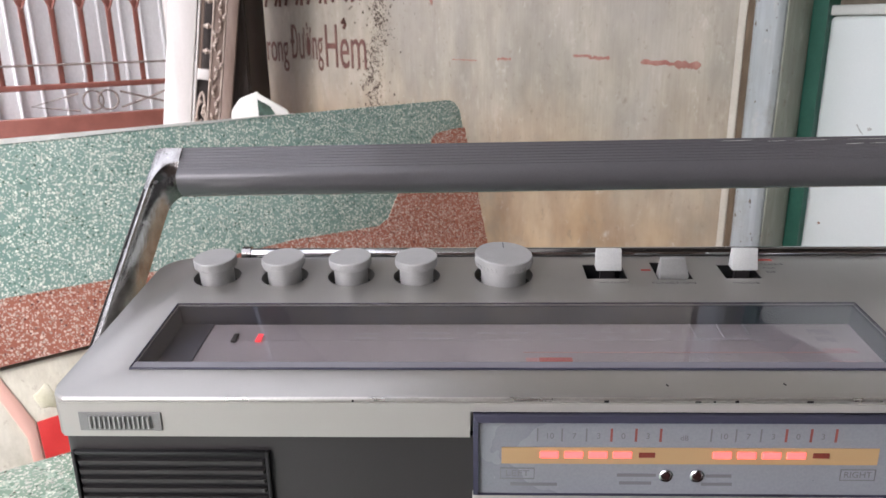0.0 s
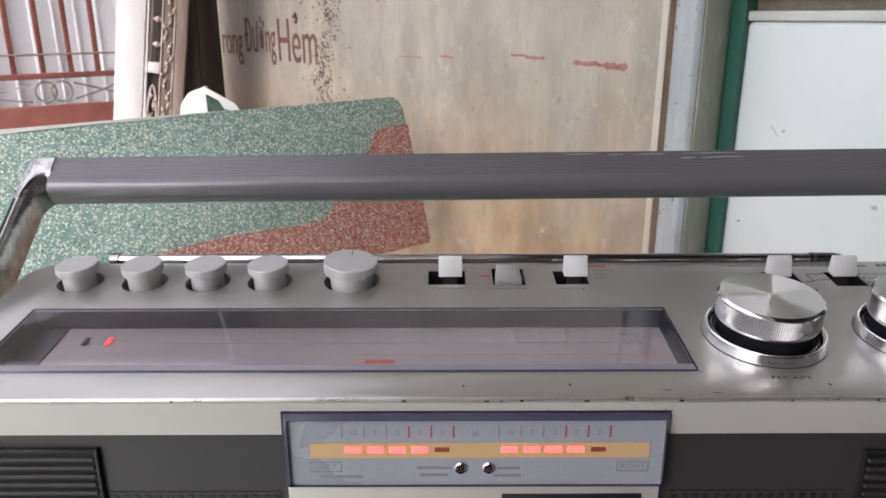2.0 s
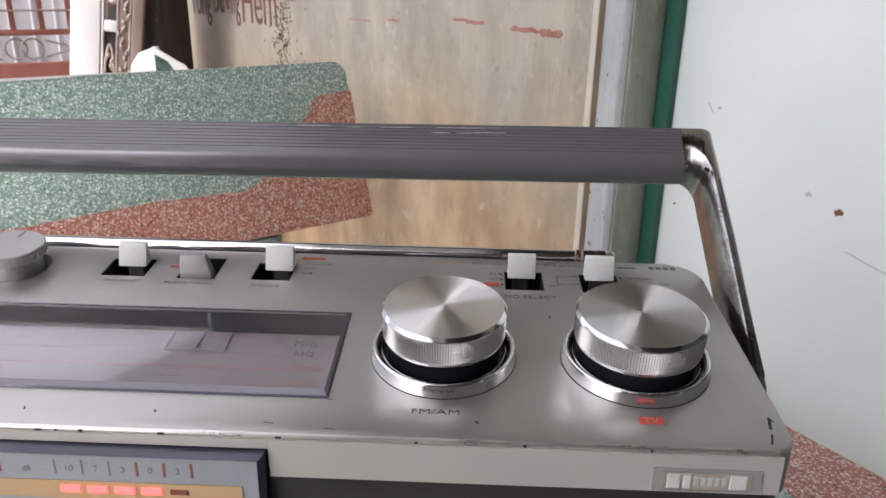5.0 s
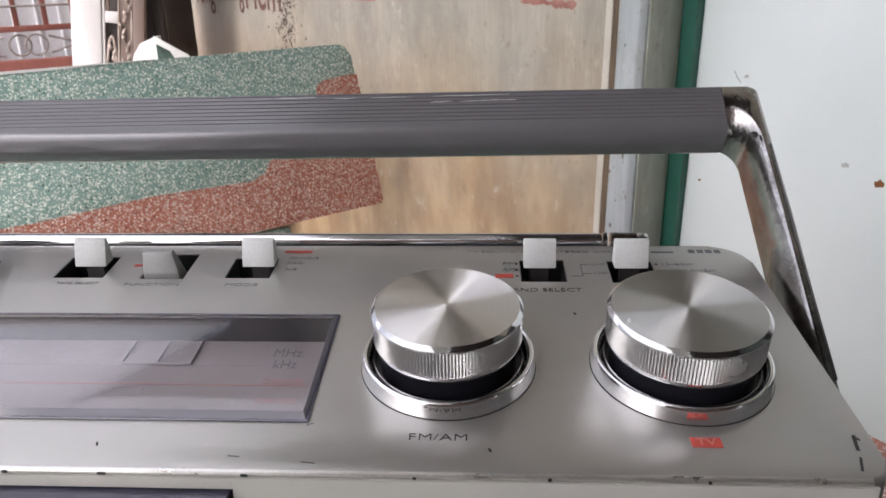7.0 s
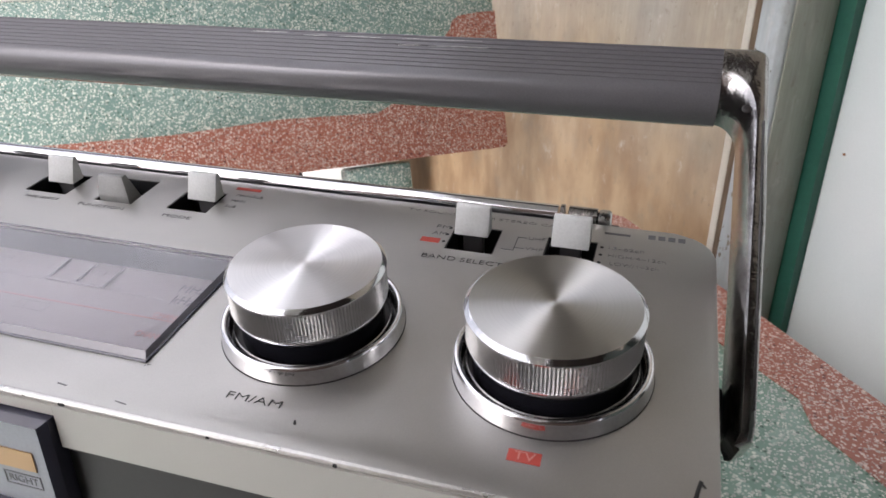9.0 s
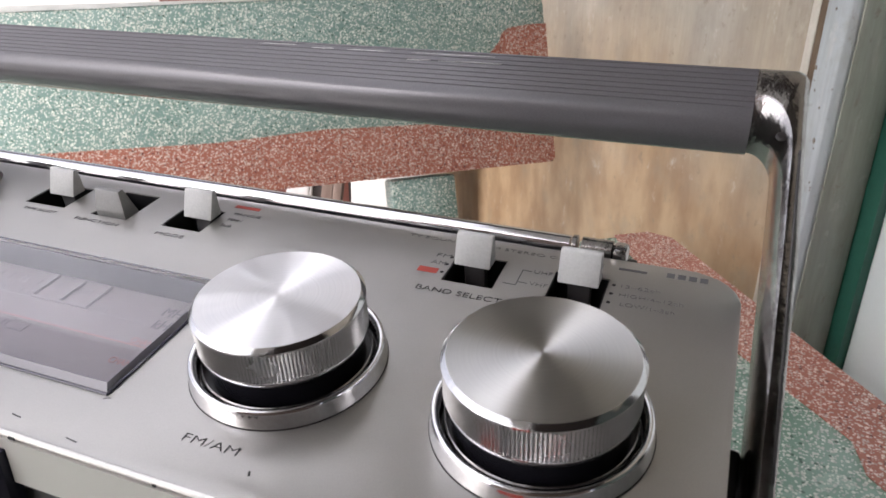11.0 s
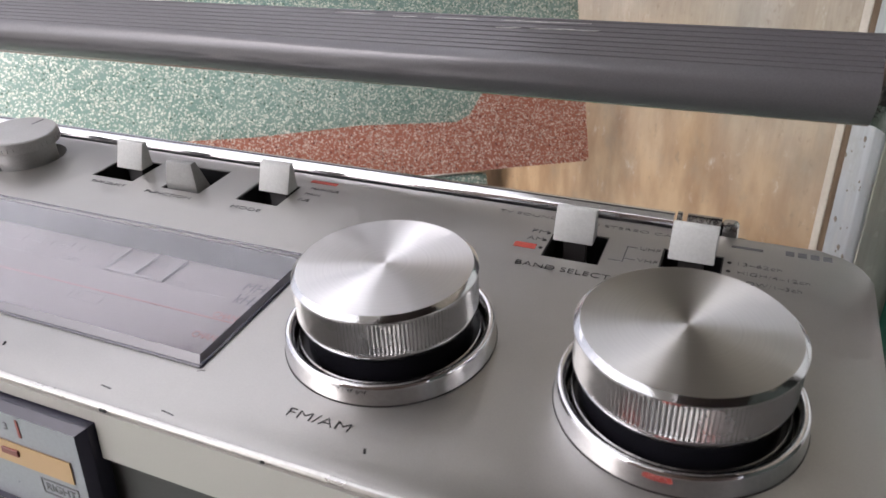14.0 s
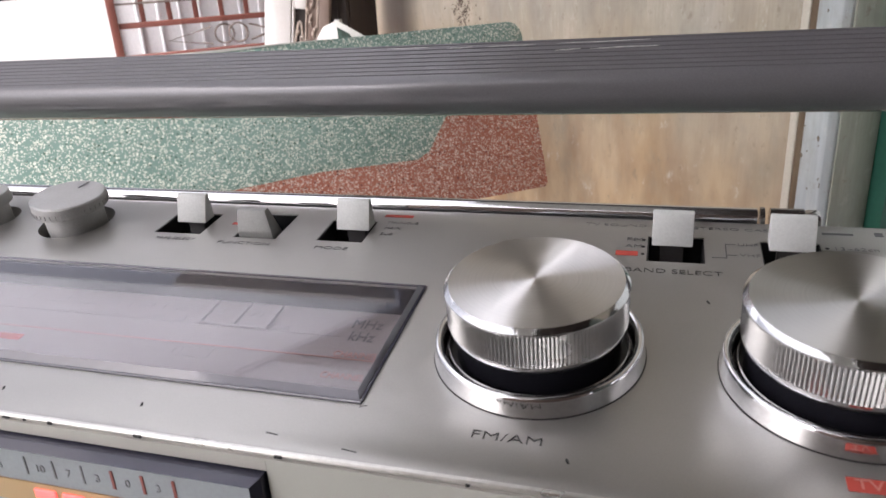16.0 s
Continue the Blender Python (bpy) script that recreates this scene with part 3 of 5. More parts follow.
def brush_mark(s0, s1, z, w, seed, mat=None):
    """A ragged horizontal stroke of old paint."""
    r = random.Random(seed)
    n = 16
    up = [(s0 + (s1 - s0) * k / n, z + w * (0.5 + r.uniform(-0.35, 0.25)) * (0.3 if k in (0, n) else 1)) for k in range(n + 1)]
    dn = [(s0 + (s1 - s0) * k / n, z - w * (0.5 + r.uniform(-0.35, 0.25)) * (0.3 if k in (0, n) else 1)) for k in range(n, -1, -1)]
    m = frame_of(on_wall(0, 0.0003, 0), (-0.631, 0.776, 0), (0, 0, 1))
    ob = solo("paint_mark", prism([(a, b) for a, b in up + dn], -0.0006, 0.0002, m), mat or MARK, "faded red brush stroke on the beige board", "paint mark", kind="structure")
    return ob


brush_mark(0.104, -0.004, 0.8155, 0.0085, 1)
brush_mark(0.04, -0.002, 0.812, 0.006, 5)
brush_mark(0.21, 0.166, 0.820, 0.006, 2)
brush_mark(0.246, 0.205, 0.823, 0.004, 3)
brush_mark(0.441, 0.402, 0.813, 0.0045, 4)
brush_mark(0.581, 0.50, 0.808, 0.002, 6)
brush_mark(0.655, 0.645, 0.93, 0.022, 9)
bm = bmesh.new()
rnd = random.Random(8)
for k in range(900):
    z = rnd.uniform(0.68, 0.97)
    s = 0.872 + rnd.gauss(0, 0.022) * (1 if rnd.random() < 0.8 else 2.4) + 0.02 * math.sin(z * 19)
    r = 0.0007 + 0.0034 * rnd.random() ** 3
    blot = [(s + 0.9 * r * rnd.uniform(0.6, 1.2) * math.cos(a * 1.05), z + r * rnd.uniform(0.6, 1.2) * math.sin(a * 1.05)) for a in range(6)]
    prism(blot, -0.0006, 0.0002, frame_of(on_wall(0, 0.0003, 0), (-0.631, 0.776, 0), (0, 0, 1)), bm=bm)
tagged(solo("mould_specks", bm, plain("dark_mould", (0.09, 0.065, 0.05), 0.8), "dark specks of mould and splashed dirt on board", "stain"), kind="stuff")


# bare patches where the post has lost its paint
bm = bmesh.new()
rnd = random.Random(31)
for k in range(90):
    z = rnd.uniform(0.45, 1.15) if rnd.random() < 0.6 else rnd.gauss(0.93, 0.03)
    s = rnd.choice((rnd.uniform(-0.117, -0.089), rnd.gauss(-0.0885, 0.0008), rnd.gauss(-0.1172, 0.0008)))
    s, r = min(-0.0885, max(-0.1175, s)), 0.0006 + 0.0022 * rnd.random() ** 3
    blot = [(s + r * rnd.uniform(0.5, 1.1) * math.cos(a * 1.05), z + 1.8 * r * rnd.uniform(0.6, 1.2) * math.sin(a * 1.05)) for a in range(6)]
    prism(blot, -0.0006, 0.0002, frame_of(on_wall(0, 0.0123, 0), (-0.631, 0.776, 0), (0, 0, 1)), bm=bm)
tagged(solo("flaked_paint", bm, plain("bare_brown_wood", (0.20, 0.17, 0.13), 0.8), "small bare brown patches in the post's paint", "paint"), kind="stuff")


# ---- terrazzo bench behind the table ----
BENCH_A, BENCH_N = Vector((-0.775, -0.632, 0)), Vector((-0.632, 0.775, 0))
BENCH_V = (Vector((0, 0, 1)) + 0.32 * BENCH_N).normalized()
BACK_M = frame_of((0.012, 1.382, 0.472), BENCH_A, BENCH_V)  # x along the backrest, y up it, z to the front or back
if BACK_M.to_3x3().col[2].dot(BENCH_N) < 0:
    BACK_SIGN = 1
else:
    BACK_SIGN = -1


def back_z(front, back):
    """Depths across the backrest, counted from its front face."""
    return sorted((-BACK_SIGN * front, -BACK_SIGN * back))


def wave(t):
    return 0.080 + 0.004 * math.sin(9 * t)


def bench():
    b = thing("terrazzo_bench", "green terrazzo garden bench with red terrazzo border", "bench", Matrix.Translation((-0.4, 1.25, GROUND)))
    lo, hi = back_z(0.0, 0.045)
    slab = rounded(0, 0, 1.32, 0.283, (0.006, 0.006, 0.025, 0.025))
    back = part("backrest", prism(slab, lo, hi, BACK_M, 0.004), GREEN_T, b)
    # bare upper edge: the sky's highlight on it is a pale tapering strip
    worn = [(0.34, 0.2836), (0.34, 0.2828)] + [(0.34 + 0.0702 * k, 0.2826 - 0.0011 * min(8, k) + 0.0005 * math.sin(k * 2.3)) for k in range(1, 15)] + [(1.3226, 0.2836)]
    lo, hi = back_z(-0.0008, 0.0458)
    part("pale_edge", prism(worn, lo, hi, BACK_M), LIT_BARE_EDGE, back, "pale bare upper edge with the sky's highlight in its colour")
    edge = [(1.3225, wave(1.32)), (0.9, wave(0.9)), (0.55, wave(0.55)), (0.385, 0.083), (0.26, 0.079), (0.226, 0.078), (0.203, 0.088), (0.185, 0.112), (0.165, 0.138), (0.135, 0.165),
            (0.10, 0.186), (0.083, 0.203), (0.078, 0.216), (0.066, 0.224), (0.03, 0.228), (-0.0025, 0.229), (-0.0025, 0.004), (0.004, -0.0025), (1.3185, -0.0025), (1.3225, 0.004)]
    lo, hi = back_z(-0.0015, 0.0465)
    part("border", prism(edge, lo, hi, BACK_M), RED_T, back, "red terrazzo border")
    seat_m = frame_of((0.012, 1.382, 0.14), BENCH_A, -BENCH_N)
    z0, z1 = (0, 0.055)
    part("seat", prism(rounded(0, -0.02, 1.32, 0.36, (0.02,) * 4), z0, z1, seat_m, 0.005), GREEN_T, b)
    for a0, a1, mat in ((0.178, 0.288, GREEN_T), (0.655, 0.90, PLASTER)):
        post = [(a0, -0.29), (a1, -0.29), (a1, -0.006), (a0, -0.006)]
        lo, hi = back_z(0.004, 0.06)
        up = part("back_support", prism(post, lo, hi, BACK_M, 0.006), mat, b)
        part("leg", prism([(a0 - 0.02, -0.06), (a1 + 0.02, -0.06), (a1 + 0.02, 0.30), (a0 - 0.02, 0.30)], GROUND + 0.0065 - 0.14, -0.001, seat_m, 0.008), PLASTER, b)
        if mat is PLASTER:
            lo, hi = back_z(0.002, 0.062)
            part("red_band", prism([(a0 - 0.002, -0.24), (0.783, -0.24), (0.785, -0.083), (a0 - 0.002, -0.078)], lo, hi, BACK_M, 0.001), RED_PAINT, up, "red painted band")
            part("red_band", prism([(0.830, -0.012), (0.816, -0.010), (0.7865, -0.082), (0.7865, -0.24), (0.797, -0.24), (0.799, -0.10)], lo, hi, BACK_M, 0.001), plain("faded_red_paint", (0.60, 0.36, 0.30), 0.8), up, "faded red painted stripe")
            lo, hi = back_z(0.003, 0.01)
            moss = [(0.768 + 0.013 * (1 + 0.35 * math.sin(1.1 * q)) * math.cos(q * 0.5236), -0.056 + 0.016 * (1 + 0.3 * math.cos(1.7 * q)) * math.sin(q * 0.5236)) for q in range(12)]
            part("moss_stain", prism(moss, lo, hi, BACK_M, 0.001), surface("moss_stain", (0.52, 0.50, 0.34), (0.66, 0.64, 0.53), 0.9, 0, 60, 400, 0.4), up, "yellow-green moss stain")


bench()


# ---- terrazzo table that the radio stands on ----
def table():
    t = thing("terrazzo_table", "green terrazzo garden table with a red terrazzo end border", "table", Matrix.Translation((-0.1, 0.5, GROUND)))
    m = frame_of((0.221, 1.123, TABLE), (-0.82, -0.572, 0), (0.572, -0.82, 0))
    lo, hi = sorted((0.0, -0.05 if m.to_3x3().col[2].z > 0 else 0.05))
    top = part("tabletop", prism(rounded(0, 0, 1.30, 0.84, (0.03,) * 4), lo, hi, m, 0.005), GREEN_POLISHED, t)
    inner = [(0.10 + 0.012 * math.sin(v * 9.0) - (0.032 if v < 0.44 else 0.012 if v < 0.55 else 0.0), v) for v in [0.86 * k / 24 - 0.01 for k in range(25)]]
    inner = [(max(0.05, a), min(0.8418, max(-0.0018, v))) for a, v in inner]
    border = [(-0.0018, -0.0018 + 0.025)] + [(0.02, -0.0018)] + inner + [(0.03, 0.8418), (-0.0018, 0.815)]
    lo, hi = sorted((0.0012, -0.0512)) if m.to_3x3().col[2].z > 0 else sorted((-0.0012, 0.0512))
    part("border", prism(border, lo, hi, m), RED_T, top, "red terrazzo border")
    for a in (0.3, 1.0):
        p = m @ Vector((a, 0.42, 0))
        part("pedestal", lathe([(0, GROUND + 0.007), (0.17, GROUND + 0.007), (0.17, GROUND + 0.05), (0.09, GROUND + 0.10), (0.075, 0.1), (0.10, 0.36), (0.15, 0.424), (0, 0.424)], 28,
                               Matrix.Translation((p.x, p.y, 0))), PLASTER, t)


table()


# ---- steel grille, sheet and things in the far corner ----
GRILLE_M = frame_of((-1.071, 2.423, 0), (0.775, 0.632, 0), (-0.632, 0.775, 0))


def grille():
    g = thing("steel_grille", "brown-red steel gate grille with wire rings", "gate", GRILLE_M @ pose(-0.2, 0, GROUND))
    for k in range(6):
        a = -0.386 + 0.0795 * k
        part("bar", box((a - 0.0075, -0.004, 0.71), (a + 0.0075, 0.004, 2.0), GRILLE_M, 0.001), GRILLE, g)
        part("spear", tube([GRILLE_M @ Vector(p) for p in ((a - 0.022, 0, 0.985), (a - 0.006, -0.006, 0.945), (a, -0.006, 0.935), (a + 0.006, -0.006, 0.945), (a + 0.022, 0, 0.985))], 0.0035, 6), GRILLE, g)
    for z0, z1 in ((0.705, 0.722),):
        part("rail", box((-0.46, -0.009, z0), (0.10, 0.003, z1), GRILLE_M, 0.001), GRILLE, g)
    part("thin_rail", tube([GRILLE_M @ Vector((-0.46, -0.008, 0.778)), GRILLE_M @ Vector((0.10, -0.008, 0.777))], 0.0032, 8), WIRE, g)
    for a in (-0.149, -0.105):
        ring = [GRILLE_M @ Vector((a + 0.030 * math.cos(q * math.pi / 12), -0.003 - 0.004 * (a > -0.13), 0.666 + 0.030 * math.sin(q * math.pi / 12))) for q in range(24)]
        part("ring", tube(ring, 0.0032, 8, closed=True), WIRE, g)
    for pts in (((-0.19, 0.69), (-0.323, 0.658), (-0.19, 0.637)), ((-0.068, 0.69), (0.05, 0.655), (0.09, 0.645)), ((-0.068, 0.64), (0.02, 0.665), (0.09, 0.69))):
        part("scroll_wire", tube([GRILLE_M @ Vector((a, -0.004, z)) for a, z in pts], 0.0032, 8), WIRE, g)
    part("base_board", box((-0.46, -0.02, GROUND + 0.007), (0.10, 0.012, 0.625), GRILLE_M, 0.003), GRILLE, g)
    part("end_post", box((-0.485, -0.02, GROUND + 0.007), (-0.4605, 0.02, 2.0), GRILLE_M, 0.002), GRILLE, g)


grille()
pts = []
for k in range(13):
    a = -0.47 + 0.065 * k
    pts += [(a, 0.0), (a + 0.003, -0.007), (a + 0.008, -0.007), (a + 0.011, 0.0)]
outline = pts + [(a, b + 0.004) for a, b in reversed(pts)]
solo("wall_sheet", prism(outline, GROUND + 0.007, 2.2, GRILLE_M @ Matrix.Translation((0, 0.10, 0))), SHEET, "white corrugated sheet wall behind the grille", "wall", kind="structure")
solo("white_post", box((0.104, -0.03, GROUND + 0.007), (0.122, 0.02, 2.2), GRILLE_M, 0.002), WHITE_WOOD, "narrow white painted post beside the grille", "post", kind="structure")

LEAN_M = Matrix.Translation((-0.70, 1.9, 0.65)) @ Matrix.Rotation(radians(9.5), 4, "Y") @ Matrix.Rotation(radians(14), 4, "Z")


def leaning(lo, hi):
    return box((*lo[:2], lo[2] - 0.65), (*hi[:2], hi[2] - 0.65), LEAN_M, 0.003)


solo("white_board", leaning((-0.088, -0.01, GROUND + 0.02), (-0.022, 0.012, 1.55)), WHITE_WOOD, "white painted wooden board leaning in the corner", "board")


def carved_board():
    c = thing("carved_panel", "openwork carved brown wooden panel leaning in the corner", "carved panel", LEAN_M @ pose(0, 0, GROUND - 0.65))
    foot = GROUND + 0.02 - 0.65
    for x0, x1, mat in ((-0.0195, -0.0145, WHITE_WOOD), (0.0145, 0.0470, BROWN_WOOD)):
        part("stile", box((x0, -0.008, foot), (x1, 0.012, 0.9), LEAN_M, 0.002), mat, c)
    part("backing", box((-0.0140, 0.006, foot), (0.0140, 0.011, 0.115), LEAN_M), DARK_WOOD, c)
    for z in (-0.62, -0.28, 0.105, 0.47):
        part("rail", box((-0.0140, -0.008, z), (0.0140, 0.010, z + 0.026), LEAN_M, 0.002), WHITE_WOOD, c)
    part("slot_strip", box((-0.0140, -0.004, 0.131), (-0.0060, 0.010, 0.469), LEAN_M), BROWN_WOOD, c)
    oval = [LEAN_M @ Vector((0.013 * math.cos(k * math.pi / 14), -0.006, -0.08 + 0.155 * math.sin(k * math.pi / 14))) for k in range(28)]
    part("oval_moulding", tube(oval, 0.0030, 6, closed=True), CARVED, c)
    for k in range(20):
        z = -0.21 + 0.26 * k / 19
        x = 0.0065 * math.sin(k * 1.9)
        leaf = [(x, -0.004, z - 0.011), (x + 0.005 * math.cos(k), -0.009, z), (x - 0.004 * math.sin(k * 2.0), -0.004, z + 0.012)]
        part("carved_leaf", tube([LEAN_M @ Vector(p) for p in leaf], [0.0018, 0.0042, 0.0012], 6), CARVED, c)
    for k in range(44):
        z = -0.30 + 0.62 * k / 43
        x = 0.0308 + 0.0075 * math.sin(k * 0.85)
        side = 0.006 if k % 2 else -0.006
        leaf = [(x, -0.009, z - 0.010), (x + side * 0.6, -0.013, z), (x + side, -0.009, z + 0.009)]
        part("carved_leaf", tube([LEAN_M @ Vector(p) for p in leaf], [0.0016, 0.0040, 0.0010], 6), CARVED, c)
    for x in (0.0165, 0.0450):
        part("carved_rim", tube([LEAN_M @ Vector((x, -0.009, -0.34)), LEAN_M @ Vector((x, -0.009, 0.0)), LEAN_M @ Vector((x, -0.009, 0.36))], 0.0022, 6), CARVED, c)
    for z in (0.175, 0.235, 0.295):
        part("turned_bead", lathe([(0, -0.012), (0.004, -0.010), (0.004, -0.004), (0.0080, 0.001), (0.0045, 0.006), (0.0040, 0.012), (0, 0.013)], 14,
                                  LEAN_M @ Matrix.Translation((0.0035, 0, z)) @ Matrix.Rotation(radians(90), 4, "Y")), CARVED, c)


carved_board()
solo("brown_board", leaning((0.048, -0.012, GROUND + 0.02), (0.074, 0.02, 1.5)), BROWN_WOOD, "weathered brown board beside the carved panel", "board")


# made-up dark block: fills the corner's dark gap and shades the board
def dark_corner_block():
    c = thing("dark_corner_block", "made-up tall dark block filling the corner's shade and shading the board", "cabinet", Matrix.Translation((-0.66, 2.07, GROUND)))
    part("body", box((-0.725, 1.982, GROUND + 0.06), (-0.585, 2.165, 1.90), w=0.003), DARK_WOOD, c)
    part("block_foot", box((-0.72, 1.99, GROUND + 0.007), (-0.59, 2.16, GROUND + 0.0595)), DARK_WOOD, c)
    d = part("door", box((-0.722, 1.966, GROUND + 0.08), (-0.588, 1.9815, 1.88), w=0.003), DARK_WOOD, c)
    part("door_panel", box((-0.70, 1.962, GROUND + 0.12), (-0.61, 1.9655, 1.84), w=0.002), DARK_WOOD, d)


dark_corner_block()


def sack():
    s = thing("woven_sack", "white woven plastic sack with dark green print", "sack", Matrix.Translation((-0.48, 1.78, GROUND)))
    rows = []
    bm = bmesh.new()
    for j in range(15):
        z = GROUND + 0.008 + (0.90) * j / 14
        k = 1 - 0.55 * max(0, (j - 9) / 5) ** 2
        ring = []
        for i in range(28):
            a = 2 * math.pi * i / 28
            bulge = 1 + 0.06 * noise.noise((math.cos(a) * 1.7, math.sin(a) * 1.7, z * 6))
            ring.append(bm.verts.new((-0.49 + 0.13 * bulge * math.cos(a) * (0.75 + 0.25 * k), 1.82 + 0.10 * k * bulge * math.sin(a), z + (0.025 * math.cos(a * 2 + 0.6) if j > 11 else 0))))
        rows.append(ring)
    for a, b in zip(rows, rows[1:]):
        for i in range(28):
            bm.faces.new((a[i], a[(i + 1) % 28], b[(i + 1) % 28], b[i]))
    bm.faces.new(rows[0][::-1])
    bm.faces.new(rows[-1])
    part("bag", bm, SACK, s)
    fold = [(-0.575, 0.60), (-0.560, 0.695), (-0.540, 0.722), (-0.498, 0.738), (-0.497, 0.60)]
    part("folded_mouth", prism(fold, 0, 0.02, frame_of((0, 1.735, 0), (1, 0, 0), (0, 0, 1)), 0.004), SACK, s)
    flap = [(-0.494, 0.60), (-0.497, 0.741), (-0.43, 0.70), (-0.405, 0.66), (-0.40, 0.60)]
    pr = part("side_flap", prism(flap, 0, 0.008, frame_of((0, 1.745, 0), (1, 0.12, 0), (0, 0, 1)), 0.002), SACK, s)
    part("print", prism([(-0.491, 0.61), (-0.492, 0.724), (-0.466, 0.709), (-0.455, 0.690), (-0.436, 0.686), (-0.414, 0.652), (-0.411, 0.61)], 0.0082, 0.0095, frame_of((0, 1.745, 0), (1, 0.12, 0), (0, 0, 1))), SACK_PRINT, pr, "dark green print")


sack()


# ---- the radio on the table ----
SLOPE = radians(7)
TOP_M = Matrix.Translation((0, 0.282, 0.747)) @ Matrix.Rotation(SLOPE, 4, "X")  # x along, y up the sloping top, z out of it
X0, X1, Y0, Y1 = -0.1815, 0.2893, 0.282, 0.402
KNOB_XS = (-0.1495, -0.1165, -0.0842, -0.0525)
SLOTS = ((0.0285, 0.0478), (0.0618, 0.0785), (0.0938, 0.1108), (0.2030, 0.2196), (0.2355, 0.2520))
DIALS = ((0.1787, 0.0456, 0.0), (0.2475, 0.0446, 0.0005))  # x, distance up the top, extra radius


def at(x, s, h=0.0):
    return TOP_M @ Matrix.Translation((x, s, h))


def front(x, z, y=0.282):
    """On the front: x along, y up, z towards the viewer."""
    return frame_of((x, y, z), (1, 0, 0), (0, 0, 1))


def top_shell(radio):
    own = bmesh.new()
    plan = rounded(X0, Y0, X1, Y1, (0.007, 0.007, 0.013, 0.013))
    lo = [own.verts.new((x, y, 0.731)) for x, y in plan]
    hi = [own.verts.new((x, y, 0.747 + (y - Y0) * math.tan(SLOPE))) for x, y in plan]
    own.faces.new(lo[::-1])
    own.faces.new(hi)
    for k in range(len(lo)):
        j = (k + 1) % len(lo)
        own.faces.new((lo[k], lo[j], hi[j], hi[k]))
    rim = [e for e in own.edges if all(v in hi for v in e.verts)]
    bevel(own, 0.0011, 3, rim)
    shell = part("top_shell", own, SILVER, radio, "scratched silver-painted top")
    c = box((-0.158, 0.019, -0.012), (0.141, 0.070, 0.01), TOP_M)
    for x in KNOB_XS:
        lathe([(0, -0.01), (0.0112, -0.01), (0.0112, 0.01), (0, 0.01)], 40, at(x, 0.0995), c)
    lathe([(0, -0.01), (0.0140, -0.01), (0.0140, 0.01), (0, 0.01)], 48, at(-0.0107, 0.1005), c)
    for k, (a, b) in enumerate(SLOTS):
        s0, s1 = ((0.0955, 0.1115), (0.0948, 0.1140), (0.0955, 0.1110), (0.0935, 0.1095), (0.0930, 0.1090))[k]
        box((a, s0, -0.030), (b, s1, 0.01), TOP_M, bm=c)
    box((-0.0275, 0.27, 0.70), (0.1255, 0.2865, 0.7418), bm=c)
    cut(shell, c)
    return shell


def front_face(radio):
    """The pale band across the front, a worn bright line along its upper edge."""
    for a, b, z0 in ((X0 + 0.0045, -0.0276, 0.7316), (0.1256, X1 - 0.0045, 0.7316), (-0.0275, 0.1255, 0.7419)):
        part("front_band", box((a, 0.2812, z0), (b, 0.2822, 0.7452)), FACE, radio, "pale silver front band")
    e = bmesh.new()
    tube([(X0 + 0.006, 0.2823, 0.7463), (X1 - 0.006, 0.2823, 0.7463)], 0.00085, 8, e)
    part("pale_edge", e, SILVER_EDGE, radio, "bright worn front edge")
    rr = random.Random(12)
    for x in (0.02, 0.052, 0.0585, 0.066, 0.091, 0.128, 0.1715, 0.205, 0.244, -0.07):
        w = rr.uniform(0.0006, 0.0028)
        part("chip", box((x, 0.2812, 0.7457), (x + w, 0.2824, 0.7457 + rr.uniform(0.0004, 0.0009))), INK, radio, "dark chip in the paint", )


def side_badges(radio):
    """A ribbed badge at one end of the front band, and a plain pale one with raised blocks at the other."""
    for a, b, z0, z1, ribbed in ((-0.1702, -0.1398, 0.7341, 0.7415, True), (0.2452, 0.2790, 0.7323, 0.7405, False)):
        g = part("side_badge", box((a, 0.2806, z0), (b, 0.2813, z1), w=0.0002, seg=1), TAB_GREY, radio, "small ribbed metal badge" if ribbed else "small pale metal badge in a grey frame")
        part("backing", box((a + 0.0035, 0.2803, z0 + 0.0012), (b - 0.0035, 0.28055, z1 - 0.0012)), BADGE_BACK if ribbed else BADGE_PALE, g)
        if ribbed:
            n = 13
            rib = mesh_of(box((-0.0004, -0.0009, -(z1 - z0) / 2 + 0.0012), (0.0004, 0.0009, (z1 - z0) / 2 - 0.0012), w=0.0002, seg=1), KNOB_GREY)
            for k in range(n):
                part("rib", rib, KNOB_GREY, g, m=Matrix.Translation((a + 0.0045 + (b - a - 0.009) * k / (n - 1), 0.2804, (z0 + z1) / 2)))
        else:
            for x0, x1 in ((0.0045, 0.0085), (0.0095, 0.0118), (0.0238, 0.0290)):
                part("block", box((a + x0, 0.2799, z0 + 0.0016), (a + x1, 0.2804, z1 - 0.0016), w=0.0002, seg=1), TAB, g, "pale raised block")
            for k in range(5):
                part("bar", box((a + 0.0128 + 0.0021 * k, 0.2800, z0 + 0.0026), (a + 0.0141 + 0.0021 * k, 0.2804, z1 - 0.0026)), SMUDGE, g)


